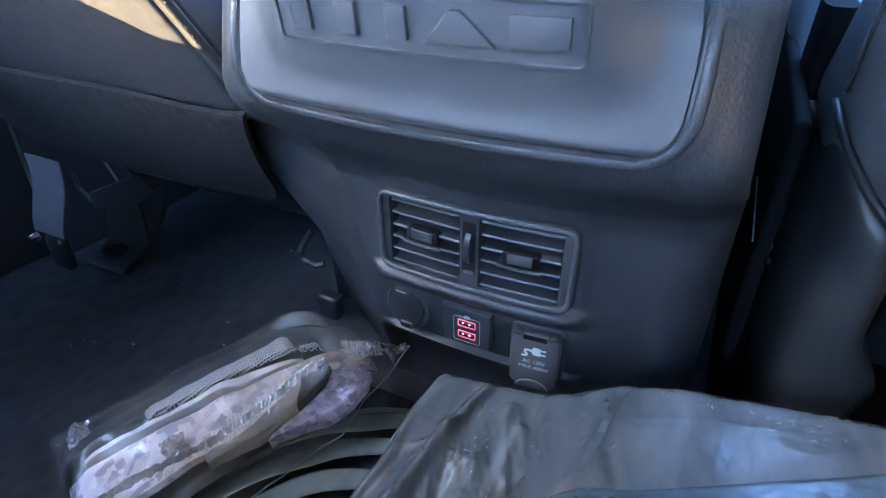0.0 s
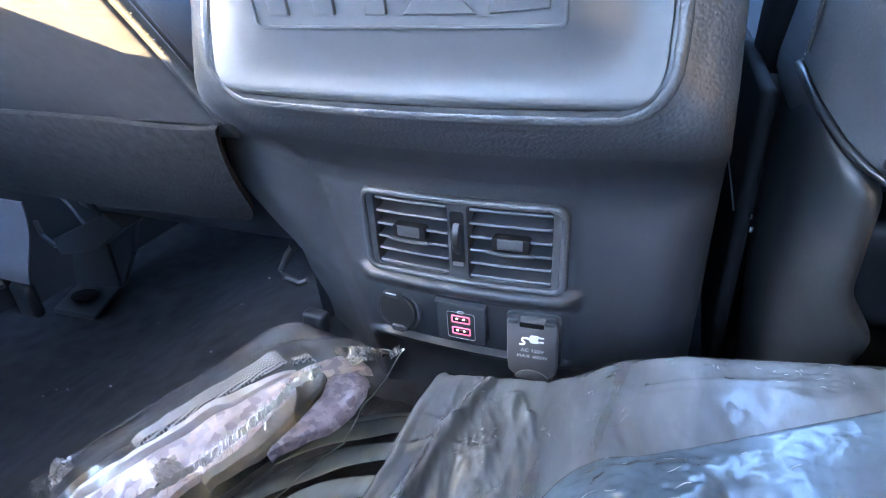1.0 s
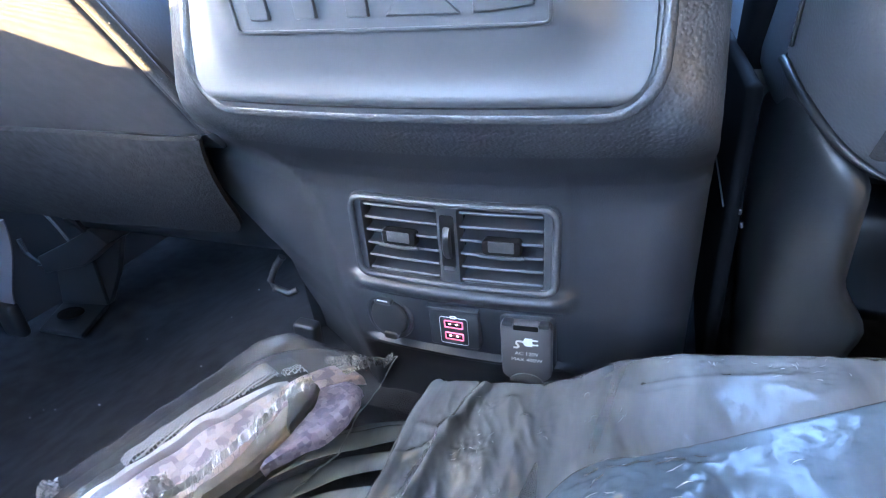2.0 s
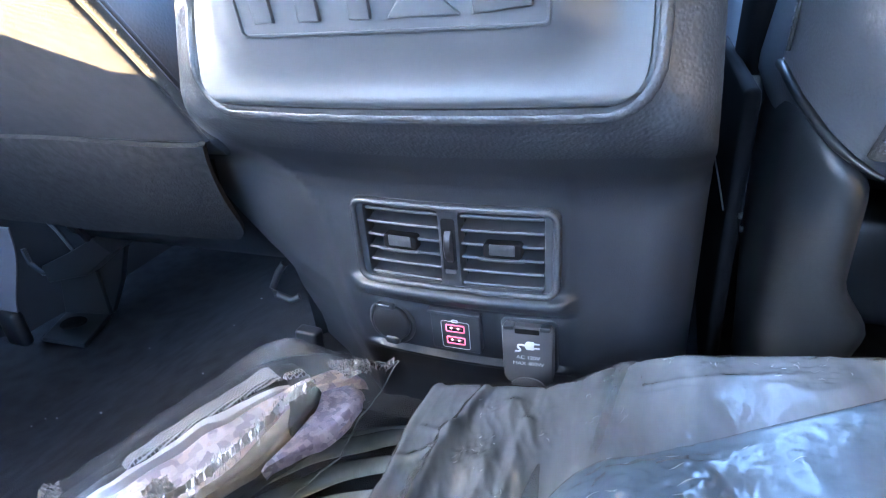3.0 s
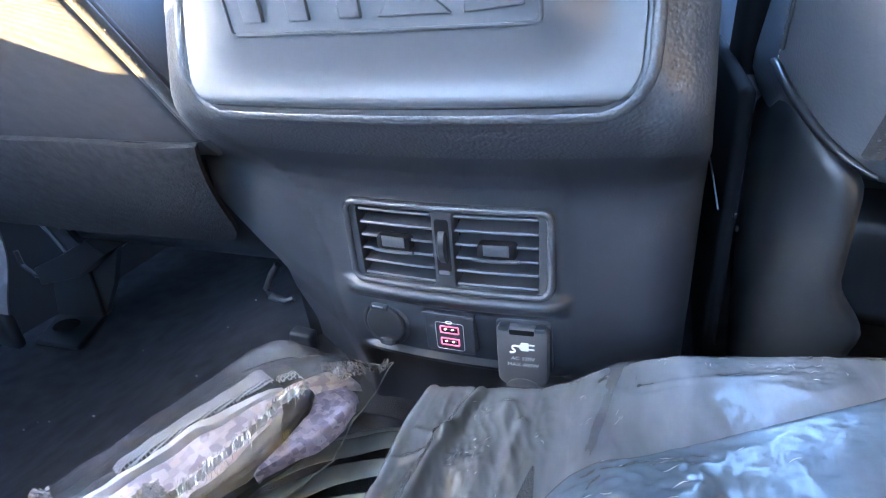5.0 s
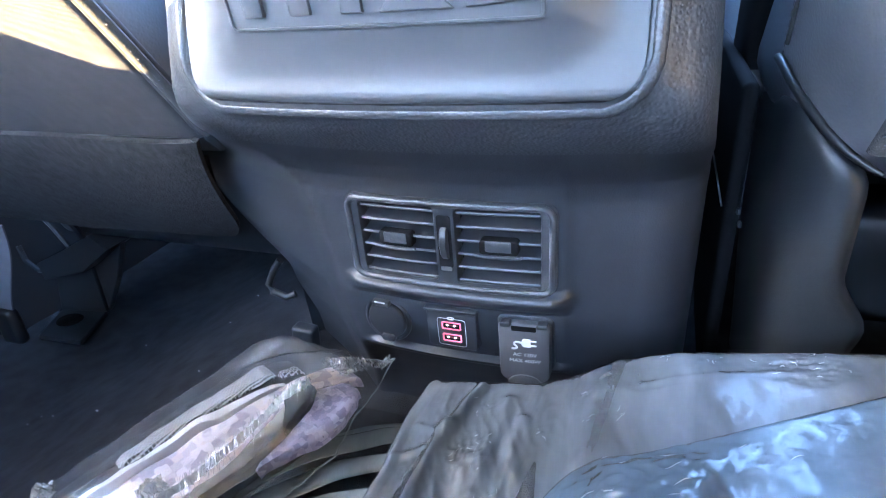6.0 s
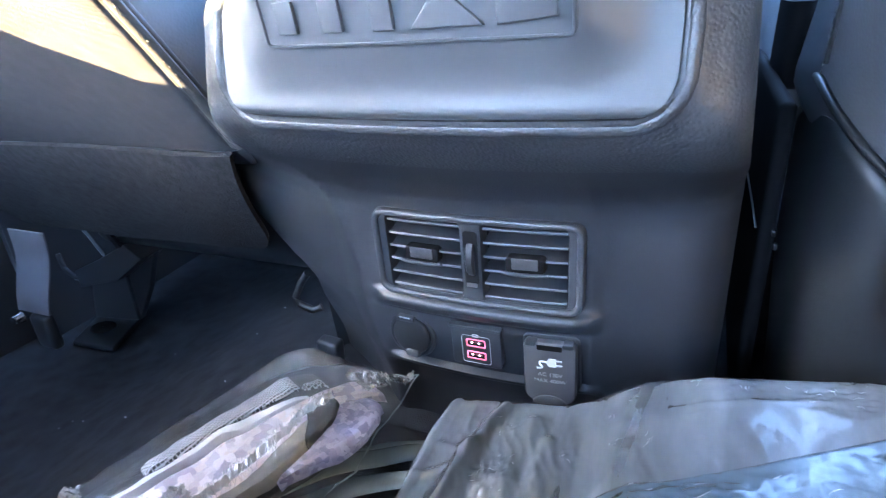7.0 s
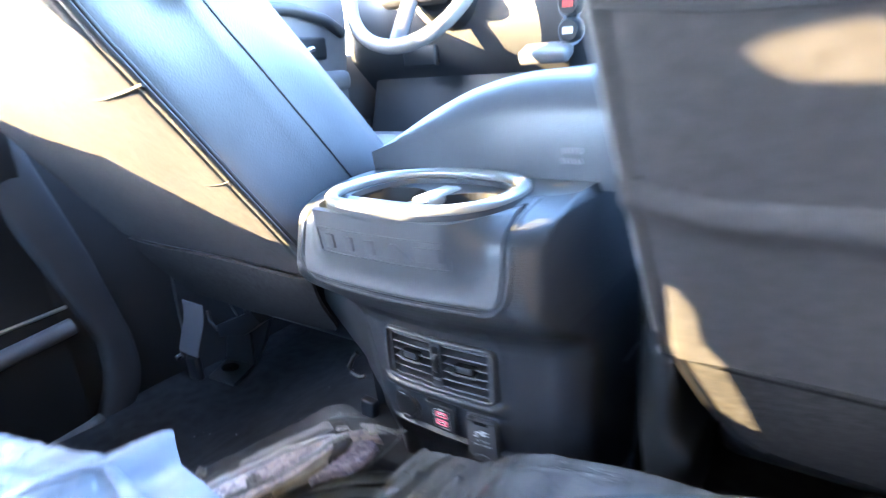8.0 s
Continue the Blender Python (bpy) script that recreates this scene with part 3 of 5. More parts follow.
# Solid dark strip in place of a gap; its shade is the colour.
part("panel_gap", tube(round_panel(-0.0004, 0.0016), 0.0022, 8, flat=0.8, up=Vector((0, 1, 0))), M_DEEP, console, "dark strip painted as gap shade round the panel")
part("panel_frame", tube(round_panel(0.0046, 0.0022), 0.0038, 14, flat=0.85, up=Vector((0, 1, 0))), M_WRAP, console, "grained soft frame round the panel")


def on_panel(x, z, d):
    return Vector((x, panel_y(x, z) - d, z))


badge = part("embossed_plate", plate([rrect(X0 + 0.003, 0.4215, 0.158, 0.028, 0.003, 4, 24), rrect(X0 + 0.003, 0.4215, 0.1548, 0.0248, 0.002, 4, 24)], on_panel, -0.001, 0.0013, 0.0004), M_PANEL, panel, "raised outline of the plate")
# plain raised shapes on the plate
BARS = [[(-0.0605, 0.4140), (-0.0490, 0.4140), (-0.0490, 0.4290), (-0.0605, 0.4290)], [(-0.0335, 0.4140), (-0.0222, 0.4140), (-0.0222, 0.4290), (-0.0335, 0.4290)],
        [(-0.0058, 0.4140), (0.0050, 0.4140), (0.0050, 0.4290), (-0.0058, 0.4290)], [(0.0135, 0.4140), (0.0265, 0.4290), (0.0315, 0.4290), (0.0478, 0.4140)],
        [(0.0535, 0.4140), (0.0790, 0.4160), (0.0790, 0.4290), (0.0535, 0.4290)]]
for outline in BARS:
    part("embossed_bar", plate([outline], on_panel, -0.001, 0.0022, 0.0005), M_PANEL, badge)


# air vents
def on_face(x, z, d):
    return Vector((x, rear(x, z, False) - d, z))


vent = part("air_vent", plate([rrect(X0, 0.2580, 0.152, 0.068, 0.009, 5, 16), rrect(X0 - 0.0365, 0.2575, 0.058, 0.0575, 0.003, 3, 10), rrect(X0 + 0.0365, 0.2575, 0.058, 0.0575, 0.003, 3, 10)], on_face, -0.012, 0.003, 0.0012), M_VENT, console, "double air vent with horizontal slats", sharp=35)
part("vent_frame", tube([on_face(x, z, 0.004) for x, z in rrect(X0, 0.2580, 0.147, 0.063, 0.008, 6, 16)], 0.0026, 8, closed=True, up=Vector((0, 1, 0))), M_WRAP, vent, "raised frame")
# Solid block; the dark of the duct is painted on.
part("duct", rbox((X0, 0.030, 0.2585), (0.142, 0.045, 0.064), 0.002), M_DEEP, vent, "near-black block painted as duct shade behind the slats")
for sx in (-1, 1):
    cx = X0 + sx * 0.0365
    for k in range(6):
        z = 0.2316 + 0.0102 * k
        bm = grid(lambda u, v: Vector((cx + u, rear(cx + u, 0.2605, False) + 0.0005 + 0.015 * v, z + 0.0034 * v)), span(-0.0280, 0.0280, 9), [0, 0.15, 0.5, 1], 0.0020)
        lip = tube([Vector((cx + u, rear(cx + u, 0.2605, False) - 0.0002, z)) for u in span(-0.028, 0.028, 9)], 0.0012, 6)
        part("slat", join(bm, lip), M_VENT, vent)
    part("vent_tab", plate([rrect(cx + sx * 0.001, 0.2595, 0.0265, 0.0115, 0.003, 4, 4)], on_face, -0.004, 0.0042, 0.001), M_DEEP, vent, "sliding tab")
    part("tab_lip", tube([on_face(cx + sx * 0.001 + 0.0158 * math.sin(a), 0.2545 - 0.0012 * math.cos(a), 0.0052) for a in span(-1.4, 1.4, 11)], 0.0014, 8), M_VENT, vent, "rounded lip of the tab")
    part("tab_face", plate([rrect(cx + sx * 0.001, 0.2608, 0.0175, 0.0080, 0.0006, 2, 3)], on_face, 0.0038, 0.0048, 0.0002), M_WRAP, vent)
# Slot drawn as a flat plate in shade colour.
slot = part("wheel_slot", plate([rrect(X0, 0.2610, 0.0100, 0.0400, 0.002, 3, 6)], on_face, 0.0, 0.0034), M_DEEP, vent)
wheel = []
for k in range(26):
    a = 2 * math.pi * k / 26
    wheel.append((a, 0.0185 + 0.0006 * (k % 2)))
part("thumbwheel", loft([[Vector((X0 + dx, rear(X0, 0.2605, False) + 0.0105 + (r - s) * math.cos(a), 0.2605 + (r - s) * math.sin(a))) for a, r in wheel] for dx, s in ((-0.0028, 0.001), (-0.0020, 0), (0.0020, 0), (0.0028, 0.001))]), M_BLACK, vent, "knurled thumbwheel")
part("lock_mark", plate([rrect(X0, 0.2405, 0.0078, 0.0032, 0.0006, 2, 2)], on_face, 0.003, 0.0040), M_SATIN, vent)


# sockets below the vents
def face_flat(cx, cz, tilt=0.0, drop=0.0):
    """A flat plane that leans with the skin round (cx, cz)."""
    y = rear(cx, cz, True)
    sx = (rear(cx + 0.012, cz, True) - rear(cx - 0.012, cz, True)) / 0.024
    return lambda x, z, d: Vector((x, y + sx * (x - cx) - tilt * (z - cz) - d, z - drop))


pf = face_flat(X0 - 0.058, 0.183)
cap = part("socket_cap", plate([oval(X0 - 0.058, 0.1825, 0.0165, 0.0168, 36, 2)], pf, -0.004, 0.0055, 0.0018), M_BLACK, console, "round power socket cap")
part("cap_ring", tube([pf(x, z, 0.001) for x, z in oval(X0 - 0.058, 0.1825, 0.0188, 0.0190, 36, 2)], 0.0022, 8, closed=True, up=Vector((0, 1, 0))), M_BODY, cap)
part("cap_hinge", plate([rrect(X0 - 0.060, 0.1990, 0.0150, 0.0040, 0.0015, 3, 2)], pf, 0.001, 0.0085, 0.0008), M_VENT, cap, "small hinge")
part("hinge_pin", tube([pf(X0 - 0.0645, 0.2008, 0.0086), pf(X0 - 0.0555, 0.2008, 0.0086)], 0.0006, 6), M_SATIN, cap, "bright hinge pin")
part("cap_tab", plate([rrect(X0 - 0.057, 0.1675, 0.0120, 0.0060, 0.002, 3, 2)], pf, 0.002, 0.0075, 0.0008), M_BODY, cap)

uf = face_flat(X0 - 0.0018, 0.1873, 0.05, 0.0020)
usb = part("usb_module", plate([rrect(X0 - 0.0018, 0.1873, 0.0390, 0.0350, 0.0025, 3, 3)], uf, -0.004, 0.0050, 0.0010), M_BODY, console, "square double charging port module")
part("module_hood", plate([rrect(X0 - 0.0018, 0.2048, 0.0410, 0.0025, 0.001, 3, 3)], uf, -0.004, 0.0070, 0.0006), M_BODY, usb)
line = rrect(X0 - 0.0018, 0.1848, 0.0220, 0.0245, 0.002, 4, 4)
part("printed_outline", tube([uf(x, z, 0.0052) for x, z in line], 0.00022, 5, closed=True, up=Vector((0, 1, 0))), M_PRINT, usb, "thin white printed outline")
part("printed_symbol", plate([rrect(X0 - 0.0018, 0.1975, 0.0052, 0.0024, 0.001, 3, 2), rrect(X0 - 0.0018, 0.1975, 0.0040, 0.0012, 0.0005, 2, 2)], uf, 0.0045, 0.0056), M_PRINT, usb)
for z in (0.1908, 0.1798):
    port = part("charging_port", plate([rrect(X0 - 0.0018, z, 0.0150, 0.0068, 0.001, 3, 3), rrect(X0 - 0.0018, z, 0.0132, 0.0050, 0.0006, 3, 3)], uf, 0.0040, 0.0057), M_PINK, usb, "port with a pink lit surround")
    # Opening is a plate, its inner shade painted near-black.
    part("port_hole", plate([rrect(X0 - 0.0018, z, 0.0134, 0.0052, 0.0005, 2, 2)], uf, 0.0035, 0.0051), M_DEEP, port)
    part("port_tongue", plate([rrect(X0 - 0.0018, z + 0.0004, 0.0100, 0.0012, 0.0003, 2, 2)], uf, 0.0050, 0.0054), M_TONGUE, port)
    for dx in (-0.003, 0.0025):
        part("port_pin", plate([oval(X0 - 0.0018 + dx, z + 0.0004, 0.0010, 0.0008, 10, 2)], uf, 0.0050, 0.0058), M_PIN, port)

af = face_flat(X0 + 0.053, 0.180, 0.06, 0.0075)
AX = X0 + 0.0535
flap_outline = [(AX - 0.0184, 0.2055), (AX - 0.0184, 0.1620)]
flap_outline += [(AX + 0.0184 * math.cos(radians(a)), 0.1620 + 0.0105 * math.sin(radians(a))) for a in range(195, 346, 15)]
flap_outline += [(AX + 0.0184, 0.1620), (AX + 0.0184, 0.2055), (AX + 0.0160, 0.2075), (AX - 0.0160, 0.2075)]
flap = part("outlet_cover", plate([flap_outline], af, 0.002, 0.0095, 0.0014), M_FLAP, console, "hinged grey outlet cover with white print")
part("outlet_base", plate([rrect(AX, 0.1860, 0.0405, 0.0500, 0.005, 4, 3)], af, -0.006, 0.0030, 0.0012), M_BODY, flap)
# No recess here: the slot's shade is a dark plate.
part("hinge_slot", plate([rrect(AX, 0.2040, 0.0175, 0.0042, 0.0008, 2, 2)], af, 0.008, 0.0099), M_DEEP, flap)
for sx in (-1, 1):
    part("hinge_lug", plate([rrect(AX + sx * 0.0130, 0.2070, 0.0080, 0.0042, 0.0015, 3, 2)], af, 0.004, 0.0110, 0.0008), M_BODY, flap)
part("finger_pad", plate([[(AX + 0.0125 * math.cos(radians(a)), 0.1530 + 0.0085 * math.sin(radians(a))) for a in range(0, 181, 12)]], af, 0.0085, 0.0104, 0.0005), M_PANEL, flap, "raised finger pad")


def print_text(body, cx, cz, size, parent):
    cu = bpy.data.curves.new("print", "FONT")
    cu.body, cu.size, cu.align_x, cu.align_y = body, size, "CENTER", "CENTER"
    tmp = bpy.data.objects.new("print", cu)
    scene.collection.objects.link(tmp)
    bpy.context.view_layer.update()
    me = bpy.data.meshes.new_from_object(tmp.evaluated_get(bpy.context.evaluated_depsgraph_get()))
    bpy.data.objects.remove(tmp)
    bm = bmesh.new()
    bm.from_mesh(me)
    bpy.data.meshes.remove(me)
    for v in bm.verts:
        v.co = af(cx + v.co.x, cz + v.co.y, 0.0099)
    return part("printed_text", bm, M_PRINT, parent, "white printed lettering", smooth=False)


print_text("AC 120V", AX + 0.0005, 0.1805, 0.0046, flap)
print_text("MAX 400W", AX + 0.0005, 0.1748, 0.0046, flap)
PZ = 0.1915
plug = [[(AX - 0.0020, PZ + 0.0008), (AX - 0.0004, PZ + 0.0036), (AX + 0.0047, PZ + 0.0036), (AX + 0.0047, PZ - 0.0036), (AX - 0.0004, PZ - 0.0036), (AX - 0.0020, PZ - 0.0010)]]
part("printed_plug", join(plate(plug, af, 0.009, 0.0099), plate([rrect(AX + 0.0067, PZ + 0.0020, 0.0044, 0.0012, 0.0002, 1, 1)], af, 0.009, 0.0099), plate([rrect(AX + 0.0067, PZ - 0.0020, 0.0044, 0.0012, 0.0002, 1, 1)], af, 0.009, 0.0099)), M_PRINT, flap, "white plug symbol")
cord = [(-0.0018, 0.0), (-0.0045, 0.0006), (-0.0066, 0.0002), (-0.0072, -0.0018), (-0.0052, -0.0034), (-0.0052, -0.0052), (-0.0072, -0.0058), (-0.0096, -0.0056)]
cord = [(a[0] + (b[0] - a[0]) * t / 4, a[1] + (b[1] - a[1]) * t / 4) for a, b in zip(cord, cord[1:]) for t in range(4)]
for _ in range(3):
    cord = [cord[0]] + [((a[0] + 2 * b[0] + c[0]) / 4, (a[1] + 2 * b[1] + c[1]) / 4) for a, b, c in zip(cord, cord[1:], cord[2:])] + [cord[-1]]
cord = [af(AX + x, PZ + z, 0.0097) for x, z in cord]
part("printed_cord", tube(cord, 0.0008, 5), M_PRINT, flap)

# left base details
part("base_clip", tube([(X0 - 0.202, 0.060, 0.186), (X0 - 0.210, 0.058, 0.176), (X0 - 0.218, 0.055, 0.160), (X0 - 0.214, 0.054, 0.153), (X0 - 0.200, 0.056, 0.147), (X0 - 0.192, 0.060, 0.150)], 0.0038, 8), M_BLACK, console, "small black clip")
part("base_tab", rbox((X0 - 0.194, 0.064, 0.092), (0.026, 0.016, 0.034), 0.004, 3, m=pose(0, 0, 0, 0, 4, 0)), M_BODY, console)


# padded lid
def lid_mesh():
    def crown(x):
        q = X0 + 0.163 - x
        return 0.566 - 1.65 * max(0.0, 0.08 - x) ** 2 - 0.022 * (1 - math.sqrt(max(0.0, 1 - max(0.0, 1 - q / 0.025) ** 2)))
    rings = []
    for t in span(0, 1, 26):
        y = 0.088 + 0.42 * t ** 1.4
        end = math.sqrt(max(0.0, 1 - max(0.0, 1 - (y - 0.086) / 0.055) ** 2))
        half = 0.159 + 0.006 * end
        xs = [X0 + 0.003 + half * math.sin(math.pi / 2 * u) for u in span(-1, 1, 33)]
        ring = [Vector((x, y, 0.478 + (crown(x) - 0.478) * (0.30 + 0.70 * end))) for x in xs]
        ring += [Vector((x, y + 0.004, 0.446)) for x in reversed(xs)]
        rings.append(ring)
    return loft(rings)


lid = part("armrest_lid", lid_mesh(), M_LEATHER, console, "padded grey armrest lid")
for k in range(6):
    part("stitch", tube([(X0 + 0.112 + 0.004 * k, 0.0835, 0.474), (X0 + 0.110 + 0.004 * k, 0.0825, 0.480)], 0.0009, 5), M_STITCH, lid)
    part("stitch", tube([(X0 + 0.112 + 0.004 * k, 0.0845, 0.484), (X0 + 0.110 + 0.004 * k, 0.0855, 0.490)], 0.0009, 5), M_STITCH, lid)


# ---------------------------------------------------------------- front seats
def back_y(z):
    """The seat back's rear face: it leans back."""
    return 0.011 - 0.70 * (z - 0.322) + 0.10 * max(0.0, z - 0.62)


WELT = [(0.25, 0.508), (0.27, 0.499), (0.292, 0.4935), (0.315, 0.492), (0.348, 0.493), (0.52, 0.495), (0.70, 0.500)]


def front_seat(side, inner, outer, tuck, label):
    seat = thing("front_seat", (0, 0, 0), label, "car seat", "front seats")
    cx, hw = side * (inner + outer) / 2, (outer - inner) / 2

    def section(z, grow=0.0):
        yb = back_y(z)
        deep = lerp_table([(0.30, 0.30), (0.49, 0.272), (0.67, 0.235), (0.95, 0.15)], z)
        w = hw * lerp_table([(0.30, 1.0), (0.60, 0.975), (0.80, 0.90), (0.96, 0.78)], z)
        side_pts = [(-tuck, 0.000), (-0.8 * tuck, 0.006), (-0.45 * tuck, 0.028), (-0.006, 0.060), (0.0, 0.105), (0.001, 0.45 * deep), (0.0, 0.66 * deep), (-0.006, 0.82 * deep), (-0.024, 0.94 * deep), (-0.055, 0.99 * deep), (-0.095, 0.93 * deep), (-0.13, 0.82 * deep)]
        right = [(w - tuck - 0.004, 0.0)] + [(w + a, b) for a, b in side_pts] + [(w * 0.2, 0.76 * deep)]
        ring = []
        for sx, pts in ((1, right), (-1, list(reversed(right)))):
            for a, b in pts:
                px, py = cx + sx * max(0.0, a + grow), b - grow * (1 - 2 * b / deep)
                ring.append(Vector((px, yb + py, z + 0.10 * py)))
        return ring

    zs = [0.300, 0.306, 0.32] + span(0.34, 0.90, 24) + [0.93, 0.95, 0.958]
    rings = []
    for z in zs:
        g = -0.05 * (1 - math.sqrt(1 - smooth01(0.90, 0.958, z) ** 2)) - 0.012 * smooth01(0.32, 0.30, z)
        rings.append(section(z, g))
    back = part("backrest", loft(rings), M_LEATHER, seat, "dark leather backrest with side bolsters")

    # rear cover with its zip along both edges
    def cover(u, z):
        w = hw * lerp_table([(0.30, 1.0), (0.60, 0.975), (0.80, 0.90), (0.96, 0.78)], z) - tuck + 0.001
        bulge = 0.0135 * (1 - abs(u) ** 160.0)
        x = cx + u * w
        welt = lerp_table(WELT, x)
        roll = 0.007 * math.exp(-((z - welt + 0.014) / 0.011) ** 2) + 0.003 * smooth01(welt - 0.04, welt - 0.01, z) * smooth01(welt + 0.003, welt - 0.003, z) if side > 0 else 0.0
        return Vector((x, back_y(z) + 0.010 - bulge - roll + wob((x, 0, z), 9, 0.003, side), z))
    part("back_cover", grid(cover, [-1.0, -0.994, -0.987] + span(-0.97, 0.97, 48) + [0.987, 0.994, 1.0], span(0.322, 0.45, 20) + span(0.453, 0.52, 34) + span(0.525, 0.90, 50), 0.005), M_FABRIC, seat, "woven grey back cover")
    for e in (-1, 1):
        edge = [cover(e * 0.995, z) + Vector((e * 0.004, 0.002, 0)) for z in span(0.326, 0.90, 60)]
        part("binding", tube([p + Vector((-e * 0.0035, -0.0030, 0)) for p in edge], 0.0040, 10, flat=0.6, up=Vector((0, 1, 0))), M_FABRIC, seat, "folded fabric binding")
        tape = [cover(e, z) + Vector((e * 0.0055, -0.0085, 0)) for z in span(0.326, 0.90, 60)]
        part("zip", tube(tape, 0.0058, 10, flat=0.6, up=Vector((0, 1, 0))), M_ZIP, seat, "dark zip tape along the cover's edge")
        rnd, bits = random.Random(7 + e + side), bmesh.new()
        for z in span(0.330, 0.70, 190):
            c = cover(e, z) + Vector((e * (0.0068 + rnd.uniform(-0.0022, 0.0022)), -0.0118 + rnd.uniform(-0.0004, 0.0012), 0))
            bmesh.ops.create_cube(bits, size=rnd.uniform(0.0006, 0.0014), matrix=Matrix.Translation(c) @ pose(0, 0, 0, rnd.uniform(0, 90), rnd.uniform(0, 90), 0))
        tagged(part("zip_teeth", bits, M_WEB, seat, "tiny grey zip teeth", smooth=False), kind="stuff")
        seam = [cover(e, z) + Vector((e * 0.0045, -0.0010, 0)) for z in span(0.330, 0.90, 50)]
        part("piping", tube(seam, 0.0032, 8), M_PIPE, seat)
        front = []
        for z in span(0.36, 0.92, 50):
            deep = lerp_table([(0.30, 0.30), (0.49, 0.272), (0.67, 0.235), (0.95, 0.15)], z)
            w = hw * lerp_table([(0.30, 1.0), (0.60, 0.975), (0.80, 0.90), (0.96, 0.78)], z)
            off = deep * 0.53 if side < 0 else 0.103 + 0.45 * max(0.0, z - 0.36)
            front.append(Vector((cx + e * (w + 0.0012), back_y(z) + off, z + 0.10 * off)))
        part("bolster_seam", tube(front, 0.0013, 8), M_PIPE, seat)

    # skirt below the cover
    def skirt(u, v):
        z = 0.322 - 0.128 * v
        y = 0.010 + 0.085 * v ** 1.25
        w = hw - tuck - 0.002 - ((0.048 * v + 0.024 * v ** 8) if u * side < 0 else 0.02 * v)
        p = (cx + u * w, y, z)
        return Vector((cx + u * w, y - 0.010 * (1 - abs(u) ** 4) + wob(p, 8, 0.008, 3), z + wob(p, 5, 0.006, 5)))
    part("skirt", grid(skirt, span(-1, 1, 40), span(0, 1, 16), 0.006), M_SKIRT, seat, "soft grey fabric skirt")
    part("skirt_seam", tube([skirt(u, 0.02) + Vector((0, -0.001, 0)) for u in span(-1, 1, 40)], 0.0014, 6), M_DEEP, seat, "dark seam")
    part("skirt_hem", tube([skirt(-side * 0.99, v) + Vector((0, -0.002, 0)) for v in span(0, 1, 14)], 0.0030, 6), M_PIPE, seat)

    # cushion
    def cushion_ring(t):
        y = 0.20 + 0.40 * t
        end = math.sqrt(max(0.0, 1 - abs(2 * t - 1) ** 6))
        ring = []
        for k in range(36):
            a = 2 * math.pi * k / 36
            c, s = math.cos(a), math.sin(a)
            px = cx + hw * (1.06 if side > 0 else 1.03) * math.copysign(abs(c) ** (0.75 if side > 0 else 0.55), c)
            pz = 0.335 + 0.105 * end * math.copysign(abs(s) ** (0.7 if side > 0 else 0.5), s)
            if s > 0:
                pz += 0.010 * (abs(c) ** 3) - 0.01 + 0.02 * t - 0.085 * (1 - smooth01(0.30, 0.85, t))
            ring.append(Vector((px, y, pz)))
        return ring
    part("cushion", loft([cushion_ring(t) for t in span(0.0, 1.0, 20)]), M_LEATHER, seat, "dark leather cushion")
    part("seat_base", rbox((cx, 0.36, 0.185), (hw * 1.5, 0.42, 0.11), 0.02), M_BLACK, seat)

    # recliner side shield facing the console: an upright moulding whose rear corner is rounded
    def shield():
        outer_x = [(0.0, 0.240), (0.10, 0.250), (0.180, 0.261), (0.195, 0.2665), (0.205, 0.268), (0.213, 0.264), (0.226, 0.254), (0.240, 0.2505), (0.32, 0.2505)]
        rings = []
        for t in span(0, 1, 44):
            ring = []
            plan = [(0.2075, 0.175), (0.207, 0.15), (0.207, 0.12), (0.207, 0.095), (0.2075, 0.078), (0.2095, 0.062), (0.2135, 0.048), (0.220, 0.036), (0.228, 0.028), (0.237, 0.0235), (0.245, 0.0235), (0.2505, 0.028), (0.2510, 0.040), (0.2510, 0.185)]
            for k, (x, y) in enumerate(plan):
                top = lerp_table([(0.207, 0.347), (0.2135, 0.345), (0.220, 0.336), (0.228, 0.327), (0.245, 0.314), (0.2515, 0.308)], x) - 0.3 * max(0.0, y - 0.10) * smooth01(0.09, 0.20, y)
                z = -0.02 + (top + 0.02) * t
                e = smooth01(0.95, 1.0, t)
                grow = (lerp_table(outer_x, z) - 0.2505) * smooth01(0.222, 0.2505, x)
                lean = 0.012 * smooth01(0.25, 0.05, z)
                inset = 0.010 * (1 - math.sqrt(max(0.0, 1 - e * e)))
                mx, my = x + grow + lean, y + lean
                cxm, cym = 0.232, 0.10
                d = Vector((cxm - mx, cym - my, 0)).normalized() * inset
                ring.append(Vector((side * (mx + d.x), my + d.y, z)))
            rings.append(ring)
        bm = loft(rings, caps=False)
        bm.faces.new([v for v in list(bm.verts)[-len(rings[0]):]])
        return bm
    if side > 0:
        # Added plate: hides the lit floor and paints the console gap black.
        part("gap_blocker", rbox((0.194, 0.3800, 0.1625), (0.012, 0.520, 0.355), 0.0055, 4), M_DEEP, seat, "added black plate for the shade beside the cushion")
        part("recliner_shield", shield(), M_SHIELD, seat, "smooth black plastic side shield", sharp=60)

    # floor bracket at the outer rear corner
    def quad(a, b, c, d, t):
        """A sheet between four corners, thickened by t."""
        pts = [Vector(p) for p in (a, b, c, d)]
        n = (pts[1] - pts[0]).cross(pts[3] - pts[0]).normalized() * t
        bm = loft([pts, [p + n for p in pts]])
        bmesh.ops.recalc_face_normals(bm, faces=bm.faces)
        bmesh.ops.bevel(bm, geom=list(bm.edges), offset=0.0018, segments=2, profile=0.5, affect="EDGES")
        return bm
